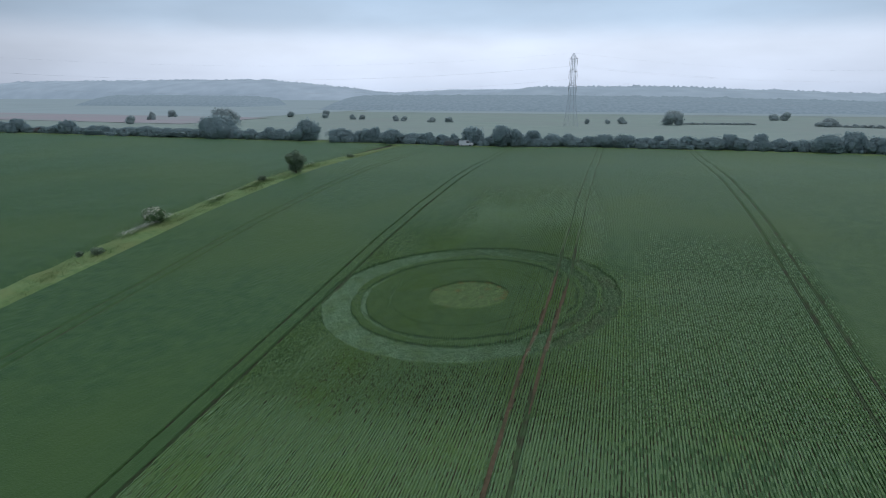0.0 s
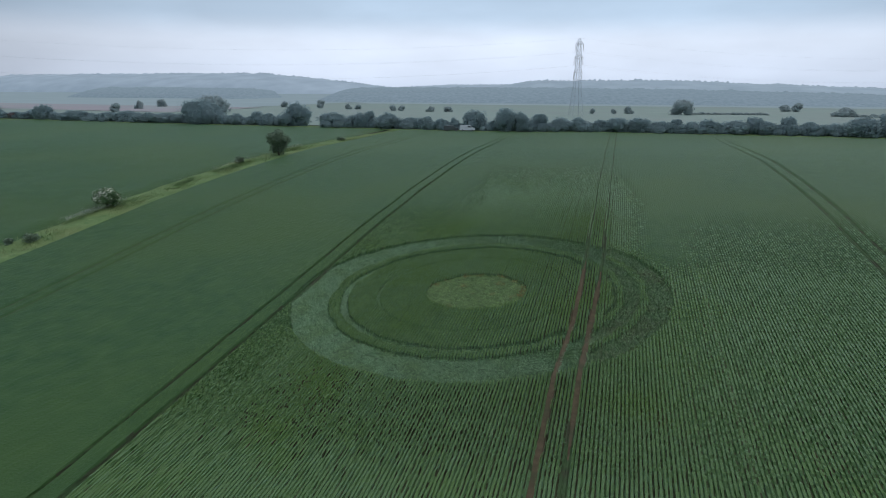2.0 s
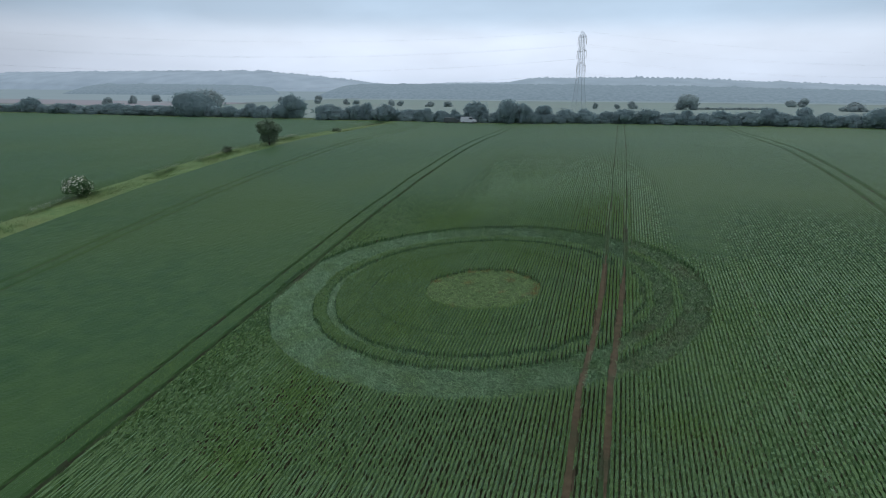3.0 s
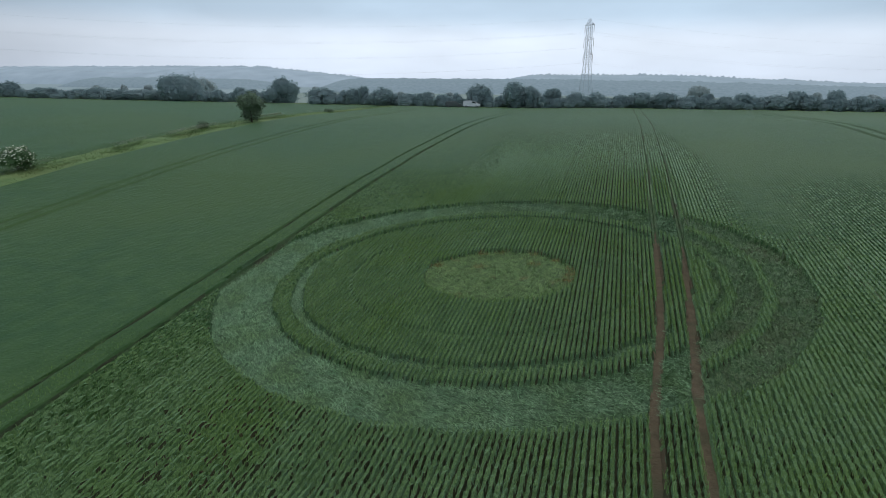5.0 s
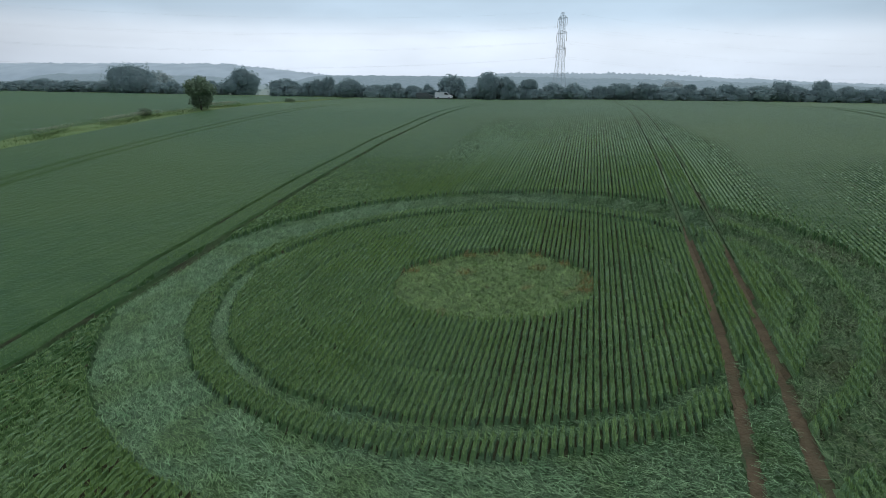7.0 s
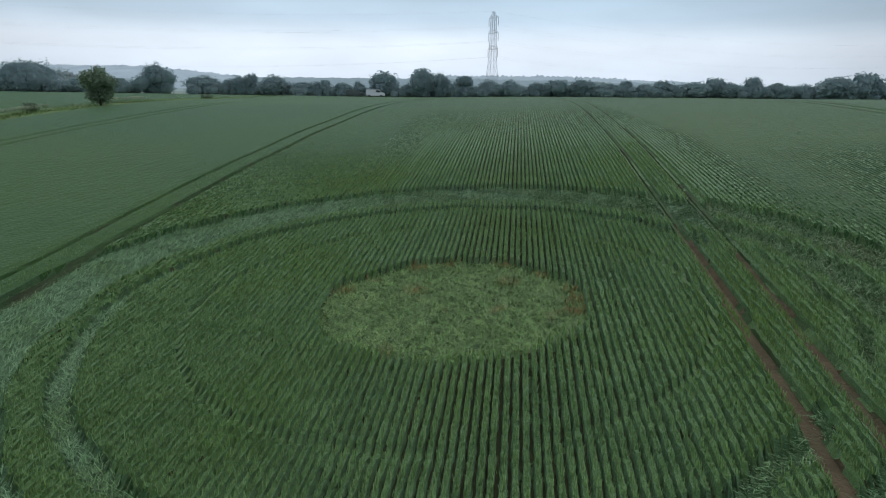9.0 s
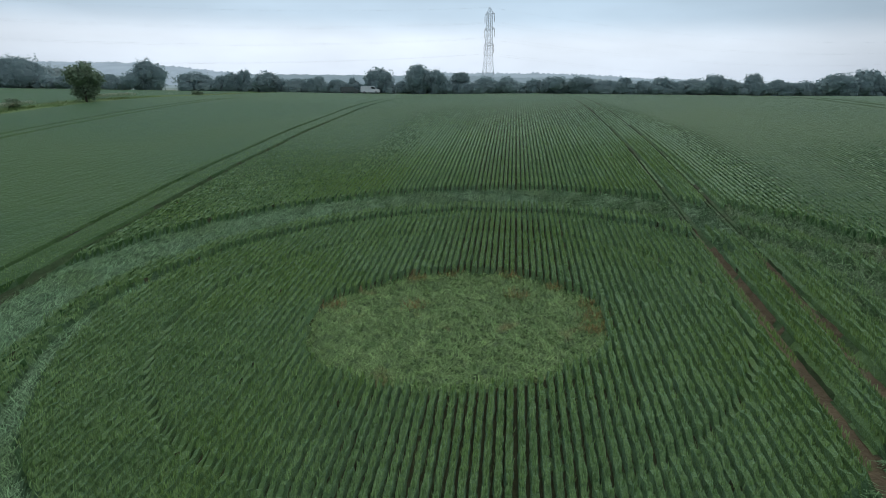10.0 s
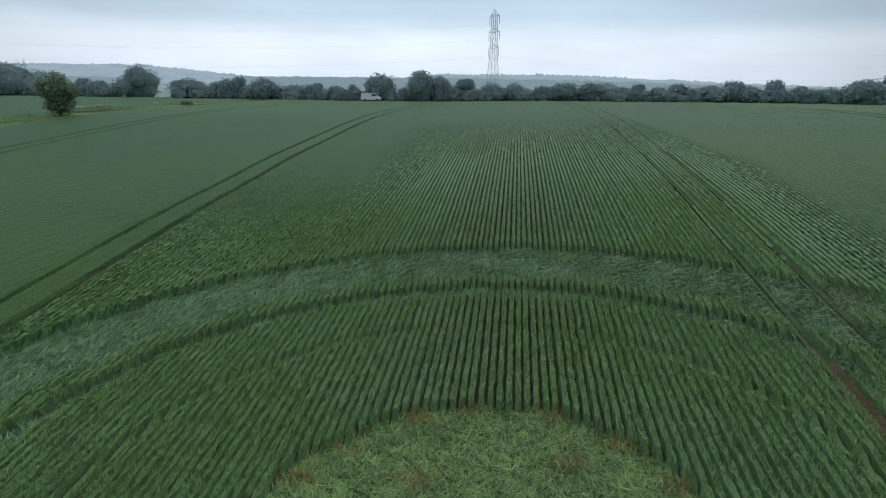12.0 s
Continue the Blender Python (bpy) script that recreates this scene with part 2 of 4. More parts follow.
def bm_mesh(name, bm, mat, smoothed=False):
    me = bpy.data.meshes.new(name)
    bm.normal_update()
    bm.to_mesh(me)
    bm.free()
    for p in me.polygons:
        p.use_smooth = smoothed
    me.materials.append(mat)
    return me


def bar(bm, a, b, r0, r1=None, sides=4):
    """A tapered bar from a to b."""
    a, b = Vector(a), Vector(b)
    turn = (b - a).to_track_quat("Z", "Y").to_matrix()
    rings = []
    for at, r in ((a, r0), (b, r0 if r1 is None else r1)):
        rings.append([bm.verts.new(at + turn @ Vector((r * math.cos(q), r * math.sin(q), 0))) for q in (2 * math.pi * (k + 0.5) / sides for k in range(sides))])
    for k in range(sides):
        bm.faces.new((rings[0][k], rings[0][(k + 1) % sides], rings[1][(k + 1) % sides], rings[1][k]))
    bm.faces.new(rings[0][::-1]), bm.faces.new(rings[1])


def slivers(base, heading, lean, length, width):
    """Thin straight leaves, one quad each, from base points, leaning from upright (0) to flat (1)."""
    a = lean * np.pi / 2
    way = np.stack([np.cos(heading) * np.sin(a), np.sin(heading) * np.sin(a), np.cos(a)], 1)
    side = np.stack([-np.sin(heading), np.cos(heading), 0 * heading], 1) * (width / 2)[:, None]
    tip = base + way * length[:, None]
    v = np.stack([base - side, base + side, tip + side * 0.35, tip - side * 0.35], 1).reshape(-1, 3)
    return v, np.arange(4 * len(base)).reshape(-1, 4)


# ---------------------------------------------------------------- ground
def spaced(stops):
    """Grid lines: from stop to stop with the step given."""
    out = []
    for a, b, step in stops:
        out.append(np.linspace(a, b, max(1, round((b - a) / step)), endpoint=False))
    return np.append(np.concatenate(out), stops[-1][1])


def terrain():
    xs = spaced([(-4500, -700, 250), (-700, -220, 30), (-220, 160, 4), (160, 700, 30), (700, 4500, 250)])
    ys = spaced([(-2500, -200, 200), (-200, -70, 10), (-70, 150, 3), (150, 700, 12), (700, 4700, 150)])
    X, Y = np.meshgrid(xs, ys)
    v = np.stack([X, Y, soil(X, Y) - 0.08], -1).reshape(-1, 3)
    ob = new("ground", mesh_of("ground", v, grid_faces(len(xs), len(ys)), EARTH, True))
    tagged(ob, "brown soil of the open arable land", "ground", kind="structure")
    xs = spaced([(-1500, -500, 60), (-500, 400, 12), (400, 1200, 60)])
    ys = spaced([(137, 300, 8), (300, 900, 25)])
    X, Y = np.meshgrid(xs, ys)
    v = np.stack([X, Y, gz(X, Y) + 0.12], -1).reshape(-1, 3)
    v[:, 1] -= 0.07 * v[:, 0] * (v[:, 1] < 150)
    v[:, 2] = gz(v[:, 0], v[:, 1]) + 0.12
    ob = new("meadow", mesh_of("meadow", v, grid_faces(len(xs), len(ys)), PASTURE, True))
    tagged(ob, "green meadow beyond the hedge, paled for mist in its colour", "meadow", kind="structure")
    for name, mat, x0, x1, y0, y1, label in (("far_field", MIST_FIELD, -2200, -230, 330, 1250, "fields below the far hill, mist painted into their colour"), ("far_field", MIST_FIELD, -220, 1400, 470, 1700, "fields below the far hill, mist painted into their colour"), ("ploughed_field", RED_FIELD, -520, -215, 235, 328, "reddish bare field, greyed in its colour for mist")):
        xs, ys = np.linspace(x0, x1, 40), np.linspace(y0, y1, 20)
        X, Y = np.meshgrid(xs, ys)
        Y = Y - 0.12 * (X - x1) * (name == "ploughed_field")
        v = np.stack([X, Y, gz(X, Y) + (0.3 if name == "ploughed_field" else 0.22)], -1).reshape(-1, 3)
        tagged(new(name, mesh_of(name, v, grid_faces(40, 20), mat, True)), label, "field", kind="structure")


terrain()

# ---------------------------------------------------------------- wheat
ROW = 0.23
CROP_H = 0.46
TRACKS = (-40.5, -38.9, -17.3, -15.6, 8.65, 10.3, 33.7, 35.35)
FIELD_X0, FIELD_X1 = -15.62, 36.96


def ring_radius(x, y):
    return np.hypot(x / 1.065, y)


def soft_noise(x, y, s, seed):
    """Cheap smooth noise between -1 and 1, from a few waves."""
    r = np.random.RandomState(seed)
    out = 0
    for _ in range(7):
        a, p, k = r.uniform(0, 2 * np.pi), r.uniform(0, 6.3), r.uniform(0.6, 1.7) / s
        out = out + np.sin((x * np.cos(a) + y * np.sin(a)) * k + p)
    return out / 3.5


def middle(c, y):
    """Where the middle of a tramline's rut runs: the pair beside the circle is bent to fit the camera's view."""
    if c == 8.65:
        return np.interp(y, [-60, -22, -13, -6, 0, 10], [8.45, 8.40, 8.42, 8.95, 9.12, 9.25])
    if c == 10.3:
        return np.interp(y, [-60, -22, -13, -6, 0, 10], [10.05, 9.98, 10.02, 10.32, 10.55, 10.85])
    return c + 0 * np.asarray(y, float)


def rut_width(c):
    """Half the width of a tramline's rut: the outer ones are almost grown over."""
    return 0.12 if c < -30 else 0.12 if c < -17 else 0.18 if c < 0 else 0.2


def arcs(r):
    """The two arcs of wheat left half standing in the tangled side of the ring."""
    return np.exp(-(((r - 11.75) / 0.26) ** 2)) + np.exp(-(((r - 13.5) / 0.28) ** 2))


def zones(x, y):
    """0 standing, 1 flattened ring, 2 narrow ring, 3 disc, 4 bare wheel tracks, 5 the tangled side of the ring, 6 other ruts."""
    r = ring_radius(x, y) + 0.10 * soft_noise(x, y, 0.5, 3)
    z = np.zeros(np.shape(x), int)
    right = middle(10.3, y)
    z[(r > 11.9) & (r < 15.1)] = 1
    z[(r > 10.4) & (r < 11.05) & (x < right - 0.9)] = 2
    z[(z == 1) & (x > right + 0.2)] = 5
    z[(r > 11.2) & (r < 15.55) & (x > 11.3)] = 5
    z[(z == 5) & (arcs(r) > 0.45)] = 0
    z[ring_radius((x - 0.25) / 1.09, y) + 0.10 * soft_noise(x, y, 0.5, 3) < 3.8] = 3
    w = 0.20 + 0.03 * soft_noise(x, y, 0.5, 8) - 0.04 * smooth(y, -4, 8)
    for c, y0, y1 in ((8.65, -45, 9), (10.3, -22, 6)):
        z[np.abs(x - middle(c, y)) < w * np.clip((y - y0) / 5, 0, 1) * np.clip((y1 - y) / 5, 0, 1)] = 4
    wander = 0.05 * soft_noise(0 * x, y, 2.5, 17)
    for c in TRACKS:
        z[(np.abs(x - middle(c, y) + wander) < rut_width(c) * (1 - 0.6 * (smooth(y, 8, 20) if 8 < c < 11 else smooth(y, 20, 90)))) & (z != 4)] = 6
    return z


def closing(x, y):
    """How far the row gaps are closed, fitted to where the camera's view shows rows: more so far out and to the sides.
    """
    ahead = smooth(y, 12 - 6 * smooth(x, 11, 15), 62 - 26 * smooth(x, 11, 15))
    west = np.maximum(smooth(-x, 1, 10) * smooth(y, 2, 24), 0.75 * smooth(-x, 8, 14) * (0.5 + 0.5 * smooth(y, -22, -12)))
    east = smooth(x, 9.8, 16) * smooth(y, -3, 10) * (1 - 0.25 * smooth(x, 16, 22) * (1 - smooth(y, 10, 28)))
    return np.maximum.reduce([ahead, west, east, 0.35 * smooth(x, 24, 36), smooth(x, 33, 37), smooth(-y, 34, 48), 0.55 * smooth(x, 12, 18) * (1 - smooth(y, 0, 10))])


ROW_SHIFTS = np.random.RandomState(33).uniform(-0.02, 0.02, 600)


def row_shift(x):
    """How far each drilled row stands off its even place."""
    return ROW_SHIFTS[np.floor(np.asarray(x) / ROW).astype(int) + 300]


def crop_height(x, y, closed=False):
    """Height of the crop's surface over the soil; closed: the leaves hide the gaps between the rows."""
    rng = np.random.RandomState(5)
    phase = x / ROW
    row = np.floor(phase)
    at = (row - row.min()).astype(int)
    even = 0.2 if closed else 0.7
    table = 0.93 + even * rng.uniform(-0.2, 0.17, (at.max() + 1, len(x) + 2))
    table = 0.5 * table[:, 1:-1] + 0.25 * (table[:, :-2] + table[:, 2:])
    jag = table[at, np.arange(len(x))[:, None]]
    # each plant row stands a little higher or lower and wavers
    u = phase - row - 0.5
    hump = np.clip((0.37 - np.abs(u)) / 0.12, 0, 1)
    if closed:
        hump = np.ones_like(hump)
    floor = 0.9 if closed else np.maximum(0.43 + 0.555 * closing(x, y), 0.43 + 0.17 * (1 - smooth(y, -22, -13)) + 0.2 * (1 - smooth(y, -28, -21)))
    if not closed:
        # a strip where two passes of the drill overlap
        strip = ((np.abs(x - 19.03) < 0.16) * 0.9 * (1 - smooth(y, 40, 60))) * (0.98 + 0.02 * soft_noise(x, y, 2, 61))
        floor = np.clip(np.maximum(floor, strip), 0, 0.99)
    tuft = rng.uniform(-0.08, 0.07, x.shape) * (0.5 if closed else 1.2)
    # west of the circle the leaves stand in thick uneven tufts
    thick = 0 if closed else smooth(-x, 9, 13) * (1 - smooth(y, 2, 14)) * smooth(y, -24, -17)
    tuft = tuft * (1 + 0.6 * thick + (0 if closed else 0.9 * (1 - smooth(y, -18, -11)) * smooth(y, -26, -21)))
    calm = 1 - 0.75 * smooth(y, 14, 36)
    calm = calm * (1 - 0.6 * smooth(x, 10.5, 13))
    jag, tuft = 0.93 + (jag - 0.93) * calm, tuft * calm
    clump = 0 if closed else rng.uniform(-0.11, 0.09, x.shape) * smooth(x, 10.6, 12.5) * (1 - 0.6 * smooth(x, 14, 18)) * (1 - smooth(x, 19, 26)) * (1 - smooth(y, 6, 18))
    sink = 0 if closed else 0.04 * smooth(y, -22, -7) * (1 - smooth(y, 12, 34)) * (1 - smooth(x, 10, 16)) * smooth(x, -15, -9)
    h = CROP_H * (-sink * hump + clump + floor + (1 - floor) * hump * jag + tuft * np.maximum(hump, floor)) * (1 + 0.07 * soft_noise(x, y, 4, 1))
    wander = 0.05 * soft_noise(0 * x, y, 2.5, 17)
    for c in TRACKS:
        q = np.abs(x - middle(c, y) + wander)
        low = 0.72 if c < -30 else (0.4 if 8 < c < 11 else 0.45 if c < -17 else 0.4 if c < 0 else 0.68)
        low = low + (0.9 - low) * smooth(y, 8 if 8 < c < 11 else 50, 36 if 8 < c < 11 else 125)
        trough = np.clip((q - rut_width(c) * 0.6) / (0.35 if 8 < c < 11 else 0.1 if -20 < c < 0 else 0.24), 0, 1)
        h = h * (low + (1 - low) * trough)
    r = ring_radius(x, y)
    path = np.clip(np.abs(r - 7.85) / 0.17, 0.7, 1)
    h = h * path
    h = h * (1 - 0.15 * ((x > 11.3) & (arcs(r) > 0.2)))
    z = zones(x, y)
    flat = 0.12 + 0.045 * soft_noise(x, y, 0.10, 11) + rng.uniform(-0.04, 0.05, x.shape)
    # the far side of the ring was trodden less evenly
    tufty = np.clip((x - 10.6) / 1.0, 0, 1) * np.clip(soft_noise(x, y, 0.09, 21), -0.4, 1) * 0.12
    bands = np.clip((x - 10.6) / 1.0, 0, 1) * arcs(r) * 0.27
    h = np.where((z == 1) | (z == 5), flat + tufty + bands, h)
    h = np.where(z == 2, flat + tufty * 0.5, h)
    h = np.where(z == 3, flat, h)
    h = np.where(z == 4, 0.08, h)
    return h


def near_crop(xs, ys, closed=False):
    X, Y = np.meshgrid(xs, ys)
    rng = np.random.RandomState(2)
    H = crop_height(X, Y, closed)
    slip = 0 if closed else row_shift(X)
    v = np.stack([X + slip + rng.uniform(-0.022, 0.022, X.shape), Y, soil(X, Y) + H], -1).reshape(-1, 3)
    f = grid_faces(len(xs), len(ys))
    c = v[f].mean(1)
    z = zones(c[:, 0], c[:, 1])
    end = 131 - 0.07 * c[:, 0] - 5
    if not closed:
        k = c[:, 0] / ROW
        shut = closing(c[:, 0], c[:, 1])
        full = rng.uniform(0.35, 0.95, len(c)) < shut
        shut = rng.uniform(0, 1, len(c)) < np.maximum(shut, 0.6 * (1 - smooth(c[:, 1], -27, -21)))
        # the cut edges of the crop are leafy
        hh = H.ravel()[f]
        steep = hh.max(1) - hh.min(1) > 0.13
        steep &= rng.uniform(0, 1, len(c)) < 0.93
        for t in TRACKS:
            steep |= np.abs(c[:, 0] - middle(t, c[:, 1])) < (0.24 if 8 < t < 11 else 0.2)
        z[(z == 0) & (np.abs(k - np.round(k)) < 0.1) & ~shut & ~steep] = 7
        # near the flight's start, random side faces take the gap's dark colour, narrowing crests
        thin = (1 - smooth(c[:, 1], -17, -11)) * smooth(c[:, 1], -26, -21) * smooth(c[:, 0], -13, -8)
        z[(z == 0) & (np.abs(k - np.round(k)) < 0.23) & (rng.uniform(0, 1, len(c)) < 0.45 * thin) & ~shut] = 7
        z[(z == 0) & full] = 8
    for code, name, mat, label in (
        (0, "standing_wheat", CROP_FAR if closed else CROP, "dark green standing wheat in drilled rows"),
        (8, "closed_wheat", CROP_FAR, "even green standing wheat with its leaves closed over the rows"),
        (1, "flattened_ring", LODGED, "wide ring of flattened silvery-green wheat"),
        (2, "narrow_ring", LODGED, "narrow ring of flattened wheat inside the wide one"),
        (5, "tangled_ring", TANGLE, "tangled half-flattened dark green wheat beside the wheel tracks"),
        (7, "row_gaps", GAP, "strips of soil and painted shade between the drilled rows of wheat"),
        (6, "tramline_ruts", RUT, "tramline ruts through the wheat, darkened in colour for their shade"),
        (3, "flattened_disc", DISC, "round patch of flattened yellowing wheat at the centre"),
        (4, "wheel_tracks", SOIL, "bare reddish-brown wheel tracks pressed through the wheat"),
    ):
        pick = f[(z == code) & (c[:, 1] < end)]
        if not len(pick):
            continue
        vv, ff = used(v, pick)
        ob = new(name, mesh_of(name, vv, ff, mat))
        tagged(ob, label, "wheel track" if code in (4, 6) else "soil" if code == 7 else "wheat", kind="structure" if code in (4, 6) else "stuff")


row_lines = (np.arange(round(FIELD_X0 / ROW), round(FIELD_X1 / ROW))[:, None] + 0.5 + np.array([-0.37, -0.25, 0.25, 0.37])).ravel() * ROW
near_crop(row_lines, spaced([(-60, -46, 1.0), (-46, -22, 0.5), (-22, 26, 0.21), (26, 55, 0.4), (55, 95, 0.7), (95, 132, 1.5)]))
left_lines = spaced([(-51.0, -41.2, 0.28), (-41.2, -38.2, 0.07), (-38.2, -18.0, 0.28), (-18.0, FIELD_X0, 0.06)])
for side_x, step in ((left_lines, 0.7), (np.linspace(FIELD_X1 - 0.1, 75.0, 140), 0.8)):
    near_crop(side_x, spaced([(-60, 60, step), (60, 132, 1.6)]), True)


def headland():
    xs, k = np.linspace(-320, 160, 481), np.linspace(0, 1, 7)
    X, K = np.meshgrid(xs, k)
    Y = 131 - 0.07 * X - 6 + 12 * K + 0.4 * soft_noise(X, K, 3, 6)
    v = np.stack([X, Y, gz(X, Y) - 0.15 + 0.35 * np.sin(np.pi * K) + 0.08 * soft_noise(X, 9 * K, 0.9, 13)], -1).reshape(-1, 3)
    ob = new("headland", mesh_of("headland", v, grid_faces(481, 7), VERGE_BASE, True))
    tagged(ob, "pale rough grass along the foot of the hedge", "grass strip", kind="structure")


headland()


def outer_crop():
    for name, x0, x1, step, y0, y1, label in (("wheat_field", -51.0, 160.0, 1.5, -150, -59.8, "even green wheat crossed by tramlines"), ("wheat_field", 74.95, 160.0, 1.2, -60, 150, "even green wheat crossed by tramlines"), ("neighbouring_field", -320.0, -56.5, 1.6, -150, 150, "even dark green crop beyond the grass verge")):
        xs = spaced([(x0, x1, step)])
        ys = spaced([(y0, y1, 1.5)])
        X, Y = np.meshgrid(xs, ys)
        rng = np.random.RandomState(7)
        h = CROP_H * 0.86 + 0.05 * soft_noise(X, Y, 3, 4) + rng.uniform(-0.05, 0.05, X.shape)
        edge = np.ones_like(h)
        if name == "neighbouring_field":
            edge[:, -1] = 0.0
        v = np.stack([X, Y, soil(X, Y) + h * edge], -1).reshape(-1, 3)
        f = grid_faces(len(xs), len(ys))
        c = v[f].mean(1)
        keep = c[:, 1] < 131 - 0.07 * c[:, 0] - 5
        vv, ff = used(v, f[keep])
        ob = new(name, mesh_of(name, vv, ff, CROP_FAR, True))
        tagged(ob, label, "wheat", kind="stuff")


outer_crop()


def wheat_blades():
    rng = np.random.RandomState(12)
    # upright leaves in tufts along the rows nearest to the flight
    rows = np.arange(-19.5, 20, ROW)
    x = np.repeat(rows, 9300)
    y = rng.uniform(-26, 40, len(x))
    x = np.floor(x / ROW) * ROW + ROW / 2
    keep = (zones(x, y) == 0) & (np.abs(ring_radius(x, y) - 7.85) > 0.12)
    wander = 0.05 * soft_noise(0 * x, y, 2.5, 17)
    for t in TRACKS:
        keep &= np.abs(x - middle(t, y) + wander) > 0.2
    fade = (0.75 + 0.25 * smooth(y, -16, -8)) * smooth(y, -26, -20) * (1 - 0.95 * smooth(y, 8, 32)) * (1 - 0.3 * smooth(-x, 8, 15)) * smooth(x, -19.5, -16) * (1 - 0.7 * smooth(x, 10, 20)) * (1 - smooth(x, 10.4, 12) * smooth(y, 6, 16))
    keep &= rng.uniform(0, 1, len(x)) < fade
    # the plants stand in bunches along each row
    keep &= np.sin(y * 2 * np.pi / 0.2 + 9 * x + 3 * soft_noise(x, y, 0.4, 71)) > -0.2
    x, y = x[keep], y[keep]
    n = len(x)
    loose = np.maximum(smooth(x, 10, 12.5), 0.6 * smooth(-x, 9, 13))
    x = x + row_shift(x) + rng.normal(0, 1, n) * (0.028 + 0.06 * loose)
    base = np.stack([x, y, soil(x, y) + CROP_H * rng.uniform(0.72, 0.92, n)], 1)
    head = np.where(rng.uniform(0, 1, n) < 0.5, 1.57, -1.57) + rng.normal(0, 0.8, n) * (1 + 0.8 * loose)
    lean, length = rng.uniform(0.0, 0.42, n) * 1.57, rng.uniform(0.09, 0.18, n)
    v, f = slivers(base, head, lean / 1.57, length, rng.uniform(0.014, 0.026, n))
    ob = new("wheat_leaves", mesh_of("wheat_leaves", v, f, BLADE))
    tagged(ob, "upright green wheat leaves along the drilled rows", "wheat", kind="stuff")
    # stalks laid round the wide ring and the narrow one
    a = rng.uniform(0, 2 * np.pi, 190000)
    wide = rng.uniform(0, 1, len(a)) < 0.86
    r = np.where(wide, np.sqrt(rng.uniform(11.85**2, 15.2**2, len(a))), rng.uniform(10.35, 11.1, len(a)))
    x, y = 1.065 * r * np.cos(a), r * np.sin(a)
    z = zones(x, y)
    keep = ((z == 1) | (z == 2)) & (rng.uniform(-1.3, 0.3, len(a)) < soft_noise(x, y, 0.06, 55))
    x, y, a = x[keep], y[keep], a[keep]
    n = len(x)
    lay = a - np.pi / 2 + 0.6 * soft_noise(x, y, 0.2, 31) + rng.normal(0, 0.7, n)
    rise = np.clip(0.87 + 0.1 * soft_noise(x, y, 0.09, 57), 0.6, 0.98)
    base = np.stack([x, y, soil(x, y) + rng.uniform(0.06, 0.22, n)], 1)
    v, f = slivers(base, lay, rise + rng.uniform(-0.15, 0.07, n), rng.uniform(0.13, 0.32, n), rng.uniform(0.012, 0.026, n))
    ob = new("laid_ring_stalks", mesh_of("laid_ring_stalks", v, f, LAID))
    tagged(ob, "pale wheat stalks combed flat round the ring", "wheat", kind="stuff")
    # the tangled side, half risen again
    n = 60000
    a, r = rng.uniform(-1.0, 1.0, n), rng.uniform(11.1, 15.7, n)
    x, y = 1.065 * r * np.cos(a), r * np.sin(a)
    up = np.clip(arcs(ring_radius(x, y)), 0, 1)
    keep = (zones(x, y) == 5) & (rng.uniform(-0.7, 0.8, n) < soft_noise(x, y, 0.08, 63) + 0.8 * up + 0.3)
    x, y, a, up = x[keep], y[keep], a[keep], up[keep]
    n = len(x)
    base = np.stack([x, y, soil(x, y) + rng.uniform(0.06, 0.22, n) + 0.16 * up], 1)
    v, f = slivers(base, a - np.pi / 2 + rng.normal(0, 1.6, n), rng.uniform(0.55, 1.0, n) * (1 - 0.4 * up), rng.uniform(0.16, 0.36, n), rng.uniform(0.013, 0.028, n))
    ob = new("tangled_stalks", mesh_of("tangled_stalks", v, f, TANGLE_BLADE))
    tagged(ob, "tangled wheat stalks half risen beside the tracks", "wheat", kind="stuff")
    # withered stalks in tufts along the rim of the disc
    spots = np.array([(-3.75, 1.1), (-1.4, 3.35), (-0.2, 3.75), (2.0, 3.5), (3.4, 2.5), (4.4, 1.2), (4.3, -0.5), (4.35, 0.3), (-1.1, 1.1), (2.1, 1.8)])
    k = rng.randint(0, len(spots), 1800)
    n = len(k)
    x, y = spots[k, 0] + rng.normal(0, 0.22, n), spots[k, 1] + rng.normal(0, 0.16, n)
    base = np.stack([x, y, soil(x, y) + rng.uniform(0.1, 0.22, n)], 1)
    v, f = slivers(base, rng.uniform(0, 6.3, n), rng.uniform(0.3, 0.95, n), rng.uniform(0.12, 0.3, n), rng.uniform(0.012, 0.022, n))
    ob = new("withered_stalks", mesh_of("withered_stalks", v, f, WITHERED))
    tagged(ob, "withered orange-brown wheat stalks round the disc", "wheat", kind="stuff")
    # stalks of the disc, swirled in clumps
    n = 80000
    a, r = rng.uniform(0, 2 * np.pi, n), 3.85 * np.sqrt(rng.uniform(0, 1, n))
    x, y = 0.25 + 1.16 * r * np.cos(a), r * np.sin(a)
    keep = rng.uniform(-1.3, 0.3, n) < soft_noise(x, y, 0.06, 65)
    x, y, a = x[keep], y[keep], a[keep]
    n = len(x)
    lay = 3 * soft_noise(x, y, 0.12, 41) + rng.normal(0, 1.6, n)
    base = np.stack([x, y, soil(x, y) + rng.uniform(0.06, 0.2, n)], 1)
    v, f = slivers(base, lay, rng.uniform(0.6, 1.0, n), rng.uniform(0.12, 0.28, n), rng.uniform(0.011, 0.024, n))
    ob = new("laid_disc_stalks", mesh_of("laid_disc_stalks", v, f, DISC_BLADE))
